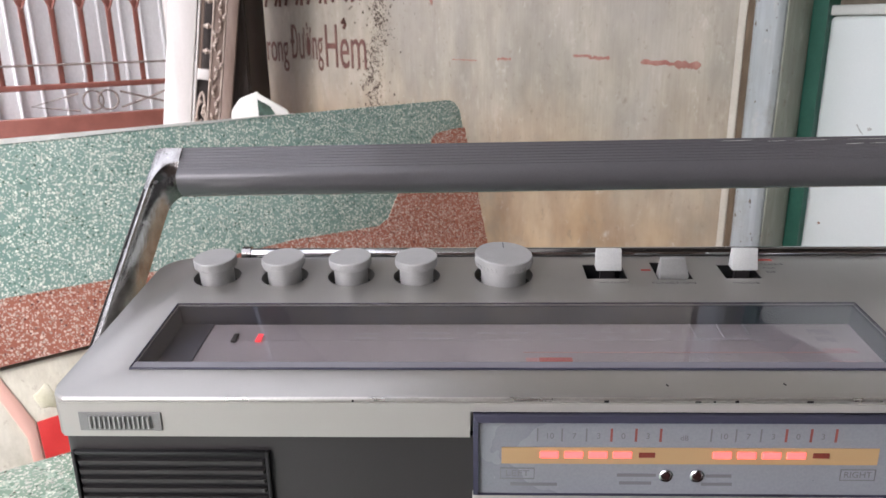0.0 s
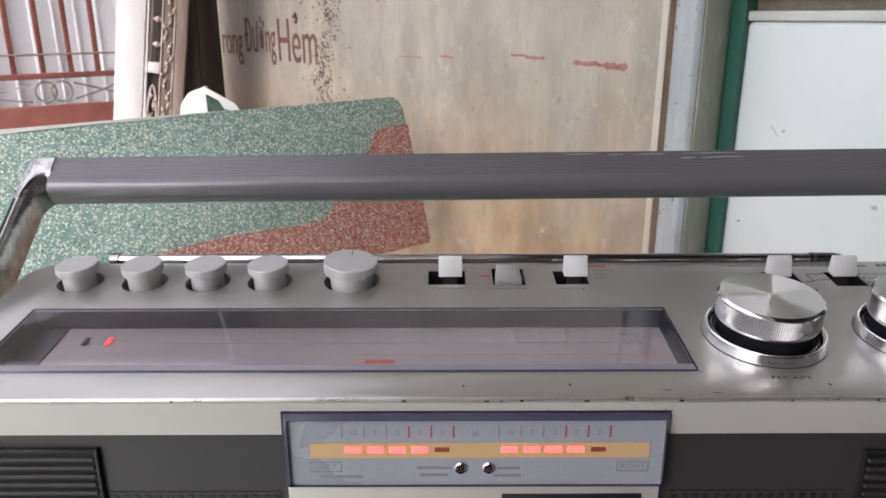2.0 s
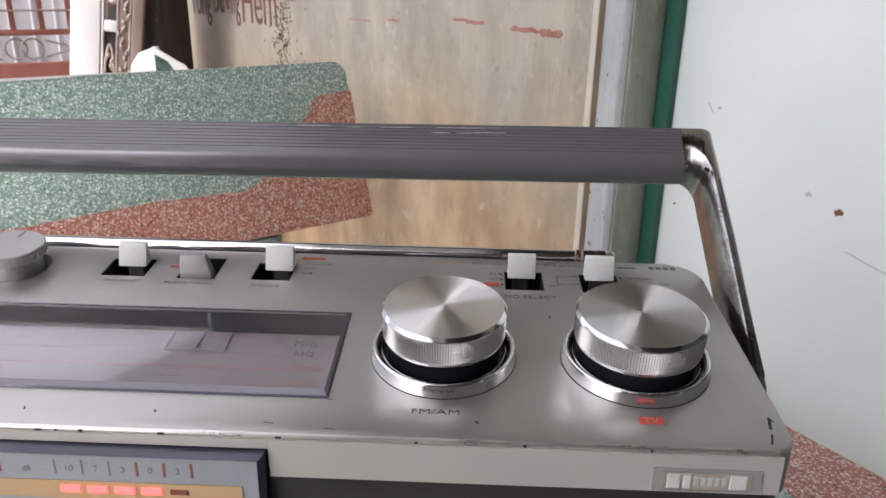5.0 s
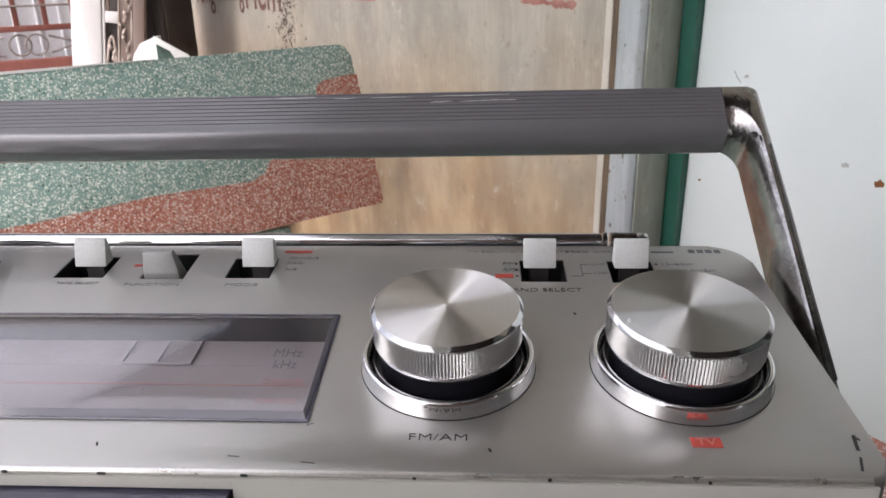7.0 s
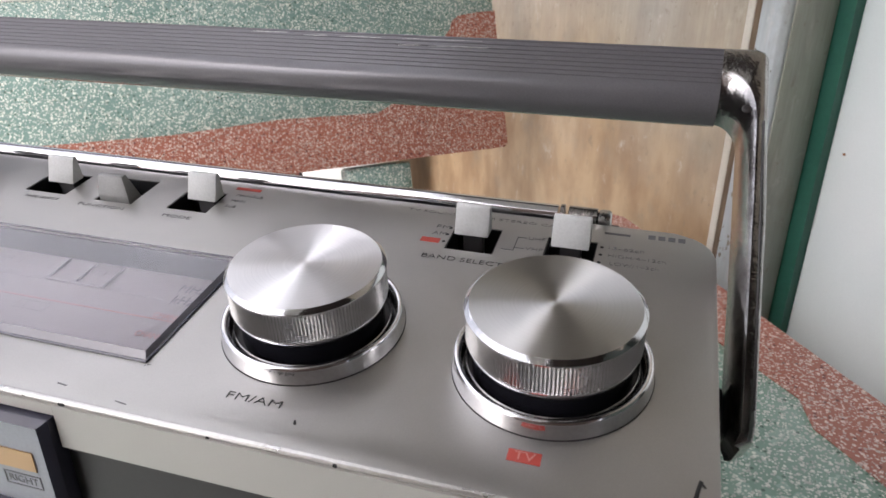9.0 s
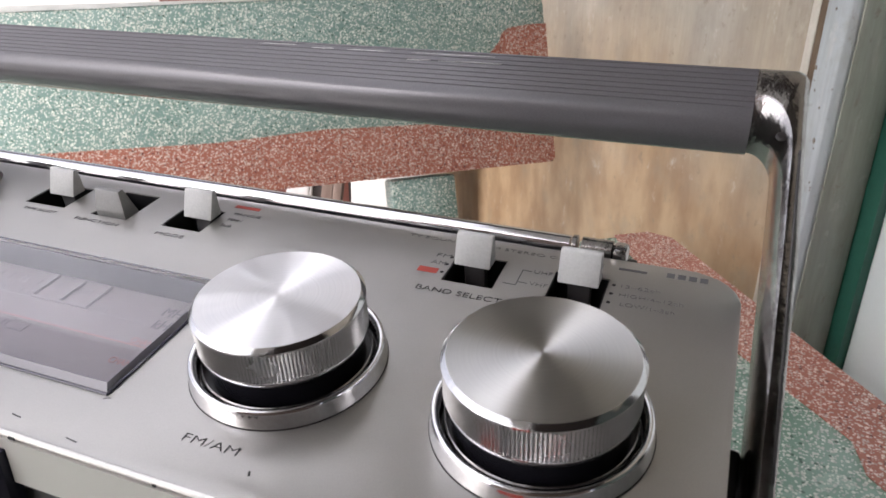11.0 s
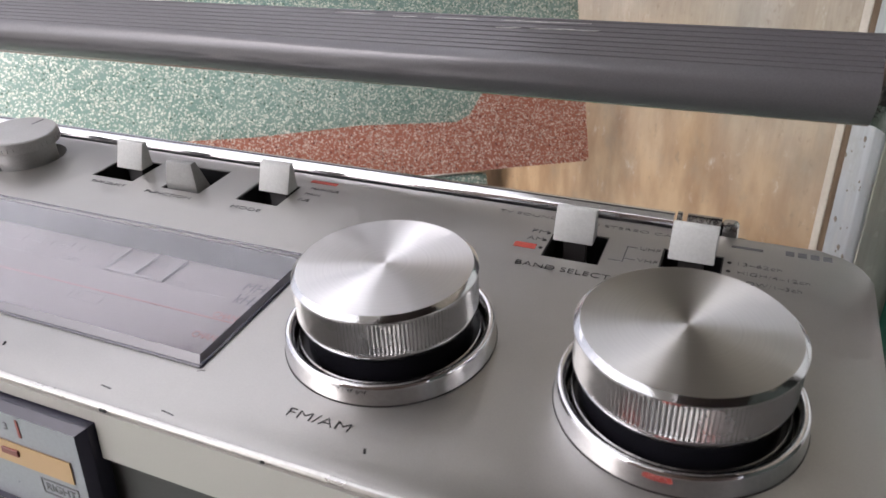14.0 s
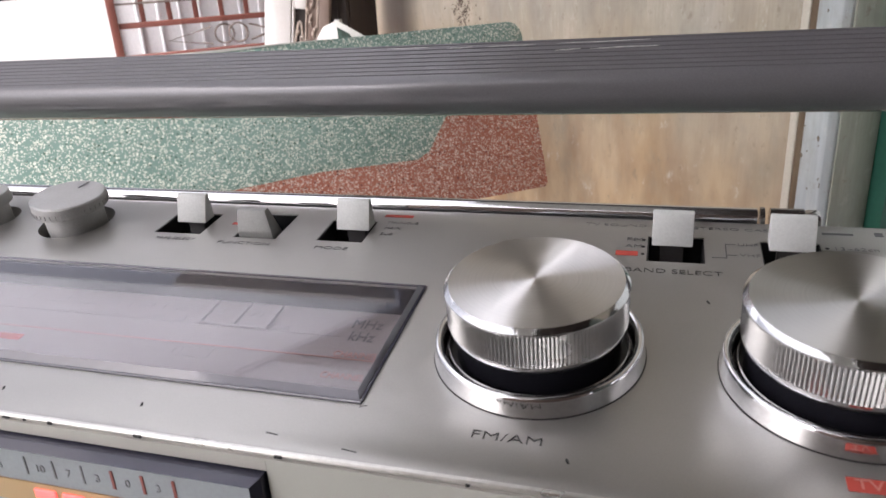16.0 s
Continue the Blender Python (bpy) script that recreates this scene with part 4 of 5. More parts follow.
def lower_body(radio):
    own = prism(rounded(X0 + 0.0015, 0.2838, X1 - 0.0015, Y1 - 0.001, (0.006, 0.006, 0.012, 0.012)), TABLE + 0.006, 0.7308, w=0.0)
    part("lower_body", own, DARK, radio, "dark brown-grey plastic case")
    for a, b, top in ((-0.1748, -0.1033, 0.7232), (0.2062, 0.2820, 0.7215)):
        g = part("speaker_grille", box((a, 0.2834, TABLE + 0.02), (b, 0.28375, top)), BLACK, radio, "black louvred speaker grille")
        slat = mesh_of(prism([(-(b - a) / 2 + 0.0006, 0.0), (-(b - a) / 2 + 0.0006, -0.0013), (-(b - a) / 2 + 0.0012, -0.0019), ((b - a) / 2 - 0.0012, -0.0019), ((b - a) / 2 - 0.0006, -0.0013), ((b - a) / 2 - 0.0006, 0.0)],
                             -0.0008, 0.0008), DARK)
        n = int((top - TABLE - 0.026) / 0.0039)
        for k in range(n):
            part("slat", slat, DARK, g, m=Matrix.Translation(((a + b) / 2, 0.28335, top - 0.0032 - 0.0039 * k)))
        f = bmesh.new()
        for lo, hi in (((a - 0.0014, 0.2816, TABLE + 0.018), (a, 0.2836, top + 0.0014)), ((b, 0.2816, TABLE + 0.018), (b + 0.0014, 0.2836, top + 0.0014)), ((a, 0.2816, top), (b, 0.2836, top + 0.0014))):
            box(lo, hi, w=0.0003, bm=f)
        part("grille_frame", f, BLACK, g)
    hole = mesh_of(box((-0.0011, -0.0003, -0.0016), (0.0011, 0.0003, 0.0016)), BLACK)
    for a, b in ((0.1305, 0.198), (-0.098, -0.032)):
        p = part("perforated_strip", box((a - 0.002, 0.2832, 0.676), (b + 0.002, 0.2837, 0.7035)), DARK, radio)
        n = int((b - a) / 0.0044)
        for r in range(5):
            for k in range(n + 1):
                part("hole", hole, BLACK, p, m=Matrix.Translation((a + 0.0044 * k, 0.2831, 0.7005 - 0.005 * r)))
    for x in (-0.15, 0.257):
        for y in (0.30, 0.385):
            part("foot", lathe([(0, TABLE + 0.0005), (0.008, TABLE + 0.0005), (0.008, TABLE + 0.006), (0, TABLE + 0.006)], 20, Matrix.Translation((x, y, 0))), BLACK, radio)


def cassette_panel(radio):
    p = part("cassette_panel", box((-0.0268, 0.2812, 0.50), (0.1236, 0.2838, 0.7080), w=0.0006), FACE, radio, "pale silver cassette panel")
    w = part("counter_window", box((0.0598, 0.2806, 0.686), (0.1166, 0.2815, 0.7038), w=0.0003), BLACK, p, "black tape counter window")
    for k in range(3):
        d = part("counter_wheel", box((0.0688 + 0.0060 * k, 0.2796, 0.690), (0.0738 + 0.0060 * k, 0.2808, 0.7012), w=0.0003), DARK, w)
        part("digit", box((0.0704 + 0.0060 * k, 0.2794, 0.693), (0.0722 + 0.0060 * k, 0.2797, 0.6995)), INK_PALE, d)
    part("reset_button", box((0.0980, 0.2790, 0.6895), (0.1110, 0.2808, 0.7000), w=0.0005), BLACK, w)
    for k, (a, h) in enumerate(((-0.020, 0.006), (-0.0125, 0.006), (-0.006, 0.0055), (0.0005, 0.006))):
        part("logo_bar", box((a, 0.2808, 0.6965), (a + 0.0045, 0.2813, 0.6965 + h * 0.8)), INK_PALE, p, "plain white logo bar")
    part("caption", box((0.044, 0.2808, 0.6985), (0.056, 0.2813, 0.6998)), INK_SOFT, p)
    part("cassette_door", box((-0.018, 0.2800, 0.52), (0.112, 0.2813, 0.672), w=0.0008), ACRYLIC_EDGE, p)


def level_meter(radio):
    """The lamp meter: a clear block proud of the front, with a printed plate and lamps behind it."""
    a, b, z0, z1, y = -0.0265, 0.1247, 0.7086, 0.7412, 0.2783
    g = part("level_meter", box((a, 0.2795, z0), (b, 0.2838, z1), w=0.0003), ACRYLIC_EDGE, radio, "smoky acrylic level meter")
    bev = bmesh.new()
    o = [(a, z0), (b, z0), (b, z1), (a, z1)]
    i = [(a + 0.0018, z0 + 0.0014), (b - 0.0018, z0 + 0.0014), (b - 0.0018, z1 - 0.0014), (a + 0.0018, z1 - 0.0014)]
    vo = [bev.verts.new((x, 0.2794, z)) for x, z in o]
    vi = [bev.verts.new((x, 0.2772, z)) for x, z in i]
    vb = [bev.verts.new((x, 0.2796, z)) for x, z in i]
    for k in range(4):
        j = (k + 1) % 4
        bev.faces.new((vo[k], vo[j], vi[j], vi[k]))
        bev.faces.new((vi[k], vi[j], vb[j], vb[k]))
    bmesh.ops.recalc_face_normals(bev, faces=bev.faces)
    part("bevel_frame", bev, ACRYLIC_EDGE, g)
    plate = part("plate", box((a + 0.0018, 0.2788, z0 + 0.0014), (b - 0.0018, 0.2794, z1 - 0.0014)), METER, g, "pale blue-grey printed plate")
    part("amber_strip", box((-0.0163, 0.2784, 0.7226), (0.1172, 0.2787, 0.7292)), AMBER, g)
    led = {True: mesh_of(box((-0.0033, -0.0003, -0.0013), (0.0033, 0.0003, 0.0013), w=0.0002, seg=1), LED_ON), False: mesh_of(box((-0.0029, -0.0003, -0.001), (0.0029, 0.0003, 0.001), w=0.0002, seg=1), LED_OFF)}
    for x0, lit in ((0.0008, 4), (0.0622, 4)):
        for k in range(5):
            on = k < lit
            part("led", led[on], LED_ON, g, "lit red lamp" if on else "unlit dark red lamp", Matrix.Translation((x0 + 0.0087 * k, 0.2782, 0.7264)))
        for k in range(6):
            part("tick", box((x0 - 0.0046 + 0.0087 * k, 0.2786, 0.7316), (x0 - 0.0041 + 0.0087 * k + (0.0003 if k > 2 else 0), 0.2789, 0.7368)), INK_TICK if k > 2 else INK_SOFT, plate)
        for k, s in enumerate(("10", "7", "3", "0", "3")):
            lettering("scale_number", s, 0.0032, front(x0 + 0.0087 * k, 0.7337, 0.2787), INK_SOFT, plate)
    lettering("scale_unit", "dB", 0.0028, front(0.0485, 0.7330, 0.2787), INK_SOFT, plate)
    for x, w in ((-0.0105, 0.0125), (0.1112, 0.0125)):
        f = bmesh.new()
        for lo, hi in (((x - w / 2, 0.2786, 0.7160), (x + w / 2, 0.2789, 0.7163)), ((x - w / 2, 0.2786, 0.7203), (x + w / 2, 0.2789, 0.7206)), ((x - w / 2, 0.2786, 0.7160), (x - w / 2 + 0.0003, 0.2789, 0.7206)), ((x + w / 2 - 0.0003, 0.2786, 0.7160), (x + w / 2, 0.2789, 0.7206))):
            box(lo, hi, bm=f)
        part("caption_frame", f, INK_SOFT, plate)
    lettering("caption", "RIGHT", 0.0034, front(0.1112, 0.7183, 0.2787), INK_SOFT, plate, width=0.0098)
    lettering("caption", "LEFT", 0.0034, front(-0.0105, 0.7183, 0.2787), INK_SOFT, plate, width=0.0085)
    for x0, x1, z in ((0.0255, 0.0395, 0.7178), (0.0575, 0.0665, 0.7176), (-0.013, 0.004, 0.7138), (0.0265, 0.038, 0.7145), (0.056, 0.067, 0.7142)):
        part("caption", box((x0, 0.2786, z - 0.0006), (x1, 0.2789, z + 0.0006)), INK_SOFT, plate)
    for x in (0.0430, 0.0541):
        d = part("indicator", lathe([(0.0026, 0), (0.0026, 0.0006), (0.0021, 0.0010), (0.0019, 0.0004), (0, 0.0004)], 24, front(x, 0.7178, 0.2787)), CHROME, g)
        part("lens", lathe([(0.0017, 0.0004), (0.0013, 0.0011), (0, 0.0014)], 20, front(x, 0.7178, 0.2787)), plain("dark_lens", (0.035, 0.014, 0.014), 0.08), d, "dark red indicator lens")


def dial_window(radio):
    """The tuning scale: a pale plate at the bottom of a dark well, under a clear bevelled pane."""
    deep = -0.0098
    g = part("dial_plate", box((-0.1572, 0.0190, deep - 0.0015), (0.1402, 0.0700, deep), TOP_M), DIAL, radio, "pinkish grey tuning dial plate")
    for lo, hi in (((-0.1580, 0.0694, deep), (0.1410, 0.0700, -0.0006)), ((-0.1580, 0.0190, deep), (-0.1574, 0.0693, -0.0006)), ((0.1400, 0.0190, deep), (0.1406, 0.0693, -0.0006)), ((-0.1573, 0.0190, deep), (0.1399, 0.0196, -0.0006))):
        part("well_wall", box(lo, hi, TOP_M), WELL, g)
    part("blank_panel", box((-0.1572, 0.0198, deep + 0.0001), (-0.1428, 0.0692, deep + 0.0006), TOP_M), WELL, g, "dark blank end of the dial")
    pane = prism([(-0.1570, 0.0206), (0.1397, 0.0206), (0.1397, 0.0686), (-0.1570, 0.0686)], 0.0002, 0.0018, TOP_M)
    p = part("dial_pane", pane, PANE, radio, "clear acrylic dial pane")
    rim = bmesh.new()
    for lo, hi in (((-0.1588, 0.0180, -0.0004), (0.1414, 0.0187, 0.0007)), ((0.1408, 0.0187, -0.0004), (0.1415, 0.0704, 0.0007)), ((-0.1589, 0.0187, -0.0004), (-0.1582, 0.0704, 0.0007)), ((-0.1588, 0.0704, -0.0004), (0.1414, 0.0710, 0.0006))):
        box(lo, hi, TOP_M, 0.0002, 1, rim)
    part("pane_rim", rim, ACRYLIC_EDGE, p, "dark pane edge")
    low = [TOP_M @ Vector(c) for c in ((-0.1581, 0.0188, 0.0003), (0.1407, 0.0188, 0.0003), (0.1407, 0.0703, 0.0003), (-0.1581, 0.0703, 0.0003))]
    high = [TOP_M @ Vector(c) for c in ((-0.1570, 0.0206, 0.0019), (0.1397, 0.0206, 0.0019), (0.1397, 0.0686, 0.0019), (-0.1570, 0.0686, 0.0019))]
    for k in range(4):
        cham = bmesh.new()
        cham.faces.new([cham.verts.new(v) for v in (low[k], low[(k + 1) % 4], high[(k + 1) % 4], high[k])])
        part("pane_bevel", cham, PANE if k > 1 else ACRYLIC_BEVEL, p, "polished bevelled pane edge")
    up = deep + 0.0001
    lettering("dial_text", "MHz", 0.0062, at(0.1243, 0.0627, up), INK_SOFT, g, width=0.0095)
    lettering("dial_text", "kHz", 0.0062, at(0.1247, 0.0564, up), INK_SOFT, g, width=0.0078)
    for x, w in ((0.0326, "82"), (0.0455, "84"), (0.0586, "86"), (0.0723, "88"), (0.0860, "90")):
        lettering("dial_text", w, 0.0052, at(x, 0.0636, up), INK_DIAL, g)
    for x in (0.0260, 0.0391, 0.0521, 0.0655, 0.0130, -0.0020, -0.0170, -0.0330, -0.0520, -0.0920):
        part("dial_tick", box((x, 0.0616, up), (x + 0.0004, 0.0654, up + 0.0001), TOP_M), INK_DIAL, g)
    for x, w in ((0.0353, "800"), (0.0529, "1000"), (0.0667, "1200"), (0.0835, "1400"), (0.0965, "1600")):
        lettering("dial_text", w, 0.0045, at(x, 0.0572, up), INK_DIAL, g)
    for x, up_s, w in ((-0.0726, 0.0605, 0.0110), (-0.0726, 0.0568, 0.0110), (0.0230, 0.0611, 0.0070), (0.0100, 0.0611, 0.0080), (-0.0060, 0.0611, 0.0080), (0.0180, 0.0565, 0.0100), (-0.0200, 0.0611, 0.0090), (-0.0440, 0.0611, 0.0160), (-0.0440, 0.0565, 0.0200)):
        part("dial_bar", box((x - w / 2, up_s, up), (x + w / 2, up_s + 0.0012, up + 0.0001), TOP_M), INK_DIAL, g)
    lettering("channel_caption", "CHANNEL", 0.0036, at(0.1262, 0.0478, up), INK_FAINT, g, width=0.0134)
    lettering("channel_caption", "CHANNEL", 0.0036, at(0.1262, 0.0383, up), INK_FAINT, g, width=0.0130)
    part("channel_line", box((-0.0050, 0.0457, up), (0.1338, 0.0461, up + 0.0001), TOP_M), INK_FAINT, g)
    part("channel_bar", box((-0.0043, 0.0388, up), (0.0008, 0.0416, up + 0.0001), TOP_M), INK_FAINT, g, "short red bar")
    part("channel_bar", box((0.0012, 0.0388, up), (0.0148, 0.0418, up + 0.0001), TOP_M), INK_CHANNEL, g, "red band bar")
    part("lower_rule", box((-0.1380, 0.0556, up), (0.1180, 0.0559, up + 0.0001), TOP_M), INK_DIAL, g)
    f = bmesh.new()
    for lo, hi in (((0.0701, 0.0442), (0.0826, 0.0445)), ((0.0701, 0.0400), (0.0826, 0.0403)), ((0.0701, 0.0400), (0.0704, 0.0445)), ((0.0823, 0.0400), (0.0826, 0.0445))):
        box((*lo, up), (*hi, up + 0.0001), TOP_M, bm=f)
    part("band_frame", f, INK_DIAL, g)
    lettering("dial_text", "12", 0.0036, at(0.0733, 0.0422, up), INK_DIAL, g)
    f = bmesh.new()  # a thin grey bar with three short uprights
    box((0.0700, 0.0556, up), (0.0938, 0.0566, up + 0.0008), TOP_M, 0.0002, 1, f)
    for x in (0.0700, 0.0818, 0.0932):
        box((x, 0.0566, up), (x + 0.0004, 0.0686, up + 0.0008), TOP_M, bm=f)
    part("bar_and_uprights", f, INK_DIAL, g, "thin grey bar with three uprights on the dial")
    part("red_pointer", box((-0.1204, 0.0535, up + 0.0002), (-0.1178, 0.0600, up + 0.0010), TOP_M, 0.0003, 1), plain("lit_red_pointer", (0.9, 0.05, 0.06), 0.4, 0, 0.6), g, "glowing red dial pointer")
    part("black_pointer", box((-0.1311, 0.0535, up + 0.0002), (-0.1288, 0.0600, up + 0.0010), TOP_M, 0.0003, 1), INK, g, "black dial pointer")


def small_knob(radio, x, s, r, h, label):
    bore = lathe([(0, -0.0065), (r * 1.25, -0.0065), (r * 1.25, -0.0060), (0, -0.0060)], 32, at(x, s))
    part("knob_well", bore, BLACK, radio)
    k = part("knob_base", lathe([(0, -0.006), (r * 0.78, -0.006), (r * 0.80, 0.0040), (r * 0.77, 0.0062), (0, 0.0062)], 40, at(x, s)), KNOB_GREY, radio, label)
    cap = lathe([(0, 0.0062), (r * 0.985, 0.0062), (r, 0.0064), (r, h - 0.0005), (r * 0.965, h), (0, h)], 48)
    lean = 0.025 if r < 0.012 else -0.06
    for v in cap.verts:  # the cap slopes
        if v.co.z > 0.007:
            v.co.z += v.co.x * lean
    c = part("cap", joined(cap), KNOB_GREY, k, m=at(x, s))
    ridge = bmesh.new()
    for q in range(40):
        a = 2 * math.pi * q / 40
        box((r - 0.0001, -0.00022, 0.0072), (r + 0.0003, 0.00022, h - 0.0028), Matrix.Rotation(a, 4, "Z"), bm=ridge)
    part("knurling", ridge, KNOB_GREY, c, m=at(x, s))
    if r > 0.012:
        part("pointer", box((-0.0003, r * 0.45, 0), (0.0004, r * 0.88, 0.00012), Matrix.Translation((0, 0, h + 0.0001)) @ Matrix.Rotation(-math.atan(lean), 4, "Y")), INK_SOFT, c, m=at(x, s))


def slide_switch(radio, k):
    a, b = SLOTS[k]
    s0, s1 = ((0.0955, 0.1115), (0.0948, 0.1140), (0.0955, 0.1110), (0.0935, 0.1095), (0.0930, 0.1090))[k]
    tub = box((a, s0, -0.0122), (b, s1, -0.0112), TOP_M)
    for lo, hi in (((a, s0, -0.0112), (a + 0.0004, s1, -0.0004)), ((b - 0.0004, s0, -0.0112), (b, s1, -0.0004)), ((a, s0, -0.0112), (b, s0 + 0.0004, -0.0004)), ((a, s1 - 0.0004, -0.0112), (b, s1, -0.0004))):
        box(lo, hi, TOP_M, bm=tub)
    w = part("switch_slot", tub, BLACK, radio)
    part("slider", lathe([(0, 0), (0.0026, 0), (0.0026, (b - a) * 0.8), (0, (b - a) * 0.8)], 16, at(a + (b - a) * 0.1, s0 + 0.0055, -0.0075) @ Matrix.Rotation(radians(90), 4, "Y")), KNURL, w)
    if k == 1:
        prof = [(0.0965, -0.005), (0.0965, 0.0015), (0.0985, 0.0090), (0.1010, 0.0092), (0.1055, -0.005)]
        t0, t1, mat = 0.0630, 0.0766, TAB_GREY
    else:
        base = 0.1018 if k < 3 else 0.1012
        prof = [(base + 0.0004, 0.0008), (base + 0.0042, 0.0102), (base + 0.0050, 0.0106), (base + 0.0064, 0.0104), (base + 0.0068, 0.0008)]
        t0, t1 = ((0.0340, 0.0462), None, (0.0988, 0.1110), (0.2043, 0.2162), (0.2374, 0.2498))[k]
        mat = TAB
    m = frame_of((0, 0, 0), (0, 1, 0), (0, 0, 1))
    if k != 1:
        part("stem", box(((t0 + t1) / 2 - 0.0035, base + 0.0030, -0.0100), ((t0 + t1) / 2 + 0.0035, base + 0.0060, 0.0012), TOP_M, 0.0003, 1), DARK, w)
    own = prism([(y, z) for y, z in prof], t0, t1, m, 0.0004, 2)
    if k == 1:
        for v in own.verts:
            if v.co.z > 0.005:
                v.co.x = (v.co.x - 0.0698) * 0.82 + 0.0690
    part("switch_tab", joined(own, TOP_M), mat, w, "grey slide switch tab" if k == 1 else "white slide switch tab")


def tuning_dial(radio, x, up, more, face, name_label):
    """A turned knob on a knurled band and black skirt, standing in a raised chrome ring."""
    m, r = at(x, up), 0.0218 + more
    ring = part("dial_ring", lathe([(0.0258, 0.0001), (0.0262, 0.0004), (0.0262, 0.0006), (0.02615, 0.0009), (0.0258, 0.0042), (0.02575, 0.0046), (0.0255, 0.0051), (0.0252, 0.0053), (0.0247, 0.00535), (0.0242, 0.0052), (0.0238, 0.0047), (0.0236, 0.0042), (0.0232, 0.0003)], 112), CHROME_BRIGHT, radio, name_label, m)
    # shadow gap at the ring's foot, drawn as a thin dark line
    part("joint", lathe([(0.0252, 0.0001), (0.0263, 0.0003), (0.0264, 0.0001)], 112), DARK, ring, "dark line drawn as the shadow gap under the ring", m)
    part("ring_well", lathe([(0, 0.0003), (0.0231, 0.0003), (0.0231, 0.0005), (0, 0.0006)], 64), BLACK, ring, m=m)
    part("well_wall", lathe([(0.0229, 0.0007), (0.0225, 0.0034), (0.0222, 0.0036), (0.0218, 0.0008)], 72), CHROME_WORN, ring, "worn inner chrome lip", m)
    part("skirt", lathe([(0, 0.0006), (r - 0.0014, 0.0006), (r - 0.0016, 0.0040), (r - 0.0012, 0.0072), (r - 0.0009, 0.0086), (0, 0.0086)], 72), SHINY_BLACK, ring, "glossy black skirt", m)
    part("lower_collar", lathe([(0, 0.0085), (r - 0.0008, 0.0085), (r - 0.0003, 0.0090), (r, 0.0098), (r, 0.0108), (0, 0.0108)], 112), CHROME, ring, m=m)
    n = 150
    kn = bmesh.new()
    rings = []
    for z, dr in ((0.0107, 0.0), (0.0110, 0.00022), (0.0186, 0.00022), (0.0192, 0.0)):
        rings.append([kn.verts.new(((r + (dr if q % 2 else -dr)) * math.cos(math.pi * q / n), (r + (dr if q % 2 else -dr)) * math.sin(math.pi * q / n), z)) for q in range(2 * n)])
    for p, q in zip(rings, rings[1:]):
        for k in range(2 * n):
            j = (k + 1) % (2 * n)
            kn.faces.new((p[k], p[j], q[j], q[k]))
    part("knurled_band", kn, KNURL, ring, "fine knurled grip band", m)
    part("bright_bevel", lathe([(r - 0.0002, 0.0190), (r + 0.0003, 0.0192), (r + 0.0004, 0.0198), (r - 0.0007, 0.0208), (r - 0.0009, 0.0209)], 112), CHROME, ring, "polished bevel", m)
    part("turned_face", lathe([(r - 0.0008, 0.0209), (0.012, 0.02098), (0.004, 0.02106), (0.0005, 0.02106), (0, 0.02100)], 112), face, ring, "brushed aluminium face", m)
    return ring


def antenna(radio):
    z = -0.0006
    a = part("antenna", tube([TOP_M @ Vector((-0.140, 0.1262, z)), TOP_M @ Vector((0.236, 0.1262, z))], 0.0033, 16), CHROME, radio, "folded chrome telescopic antenna")
    for x, w, r in ((-0.1445, 0.005, 0.0042), (0.2365, 0.0020, 0.0037), (0.2395, 0.0105, 0.0035)):
        part("section", lathe([(0, 0), (r, 0.0003), (r, w - 0.0003), (0, w)], 20, TOP_M @ Matrix.Translation((x, 0.1262, z)) @ Matrix.Rotation(radians(90), 4, "Y")), CHROME_WORN, a)
    part("swivel", box((0.2498, 0.1228, -0.0075), (0.2548, 0.1296, 0.0020), TOP_M, 0.0015), CHROME_WORN, a)
    part("bracket", box((-0.150, 0.1195, -0.0110), (0.2575, 0.1300, -0.0045), TOP_M, 0.0005), BLACK, a)


HA, HN = Vector((0, 0.78, 0.626)), Vector((0, -0.626, 0.78))


def grip_edge(x):
    """Upper far edge of the grip, which sags a little towards its left end."""
    return Vector((x, 0.4345, 0.8163 + 0.0088 * x))


def arm_mesh(out, m, nz):
    """The arm, its inner side rolling over into the flat upper face as on the grip."""
    own = bmesh.new()
    rows = []
    for v, roll, shrink in ((-0.0200, 0, 0.0014), (-0.0188, 0, 0.0), (-0.0110, 0, 0.0), (-0.0085, 0.04, 0.0), (-0.0062, 0.13, 0.0), (-0.0042, 0.28, 0.0), (-0.0024, 0.47, 0.0002), (-0.0011, 0.68, 0.0006), (-0.0003, 0.86, 0.0012), (0.0002, 1.0, 0.0020)):
        row = []
        for x, y, dx, dy in out:
            inner = dx or dy
            sx = 0 if inner or x < 0.001 else -shrink
            row.append(own.verts.new(m @ Vector((x + dx * roll + sx, y + dy * roll + (shrink if y < 0.001 else 0), v * nz))))
        rows.append(row)
    for p, q in zip(rows, rows[1:]):
        for k in range(len(p)):
            j = (k + 1) % len(p)
            own.faces.new((p[k], p[j], q[j], q[k]))
    own.faces.new(rows[0][::-1])
    own.faces.new(rows[-1])
    bmesh.ops.recalc_face_normals(own, faces=own.faces)
    return own


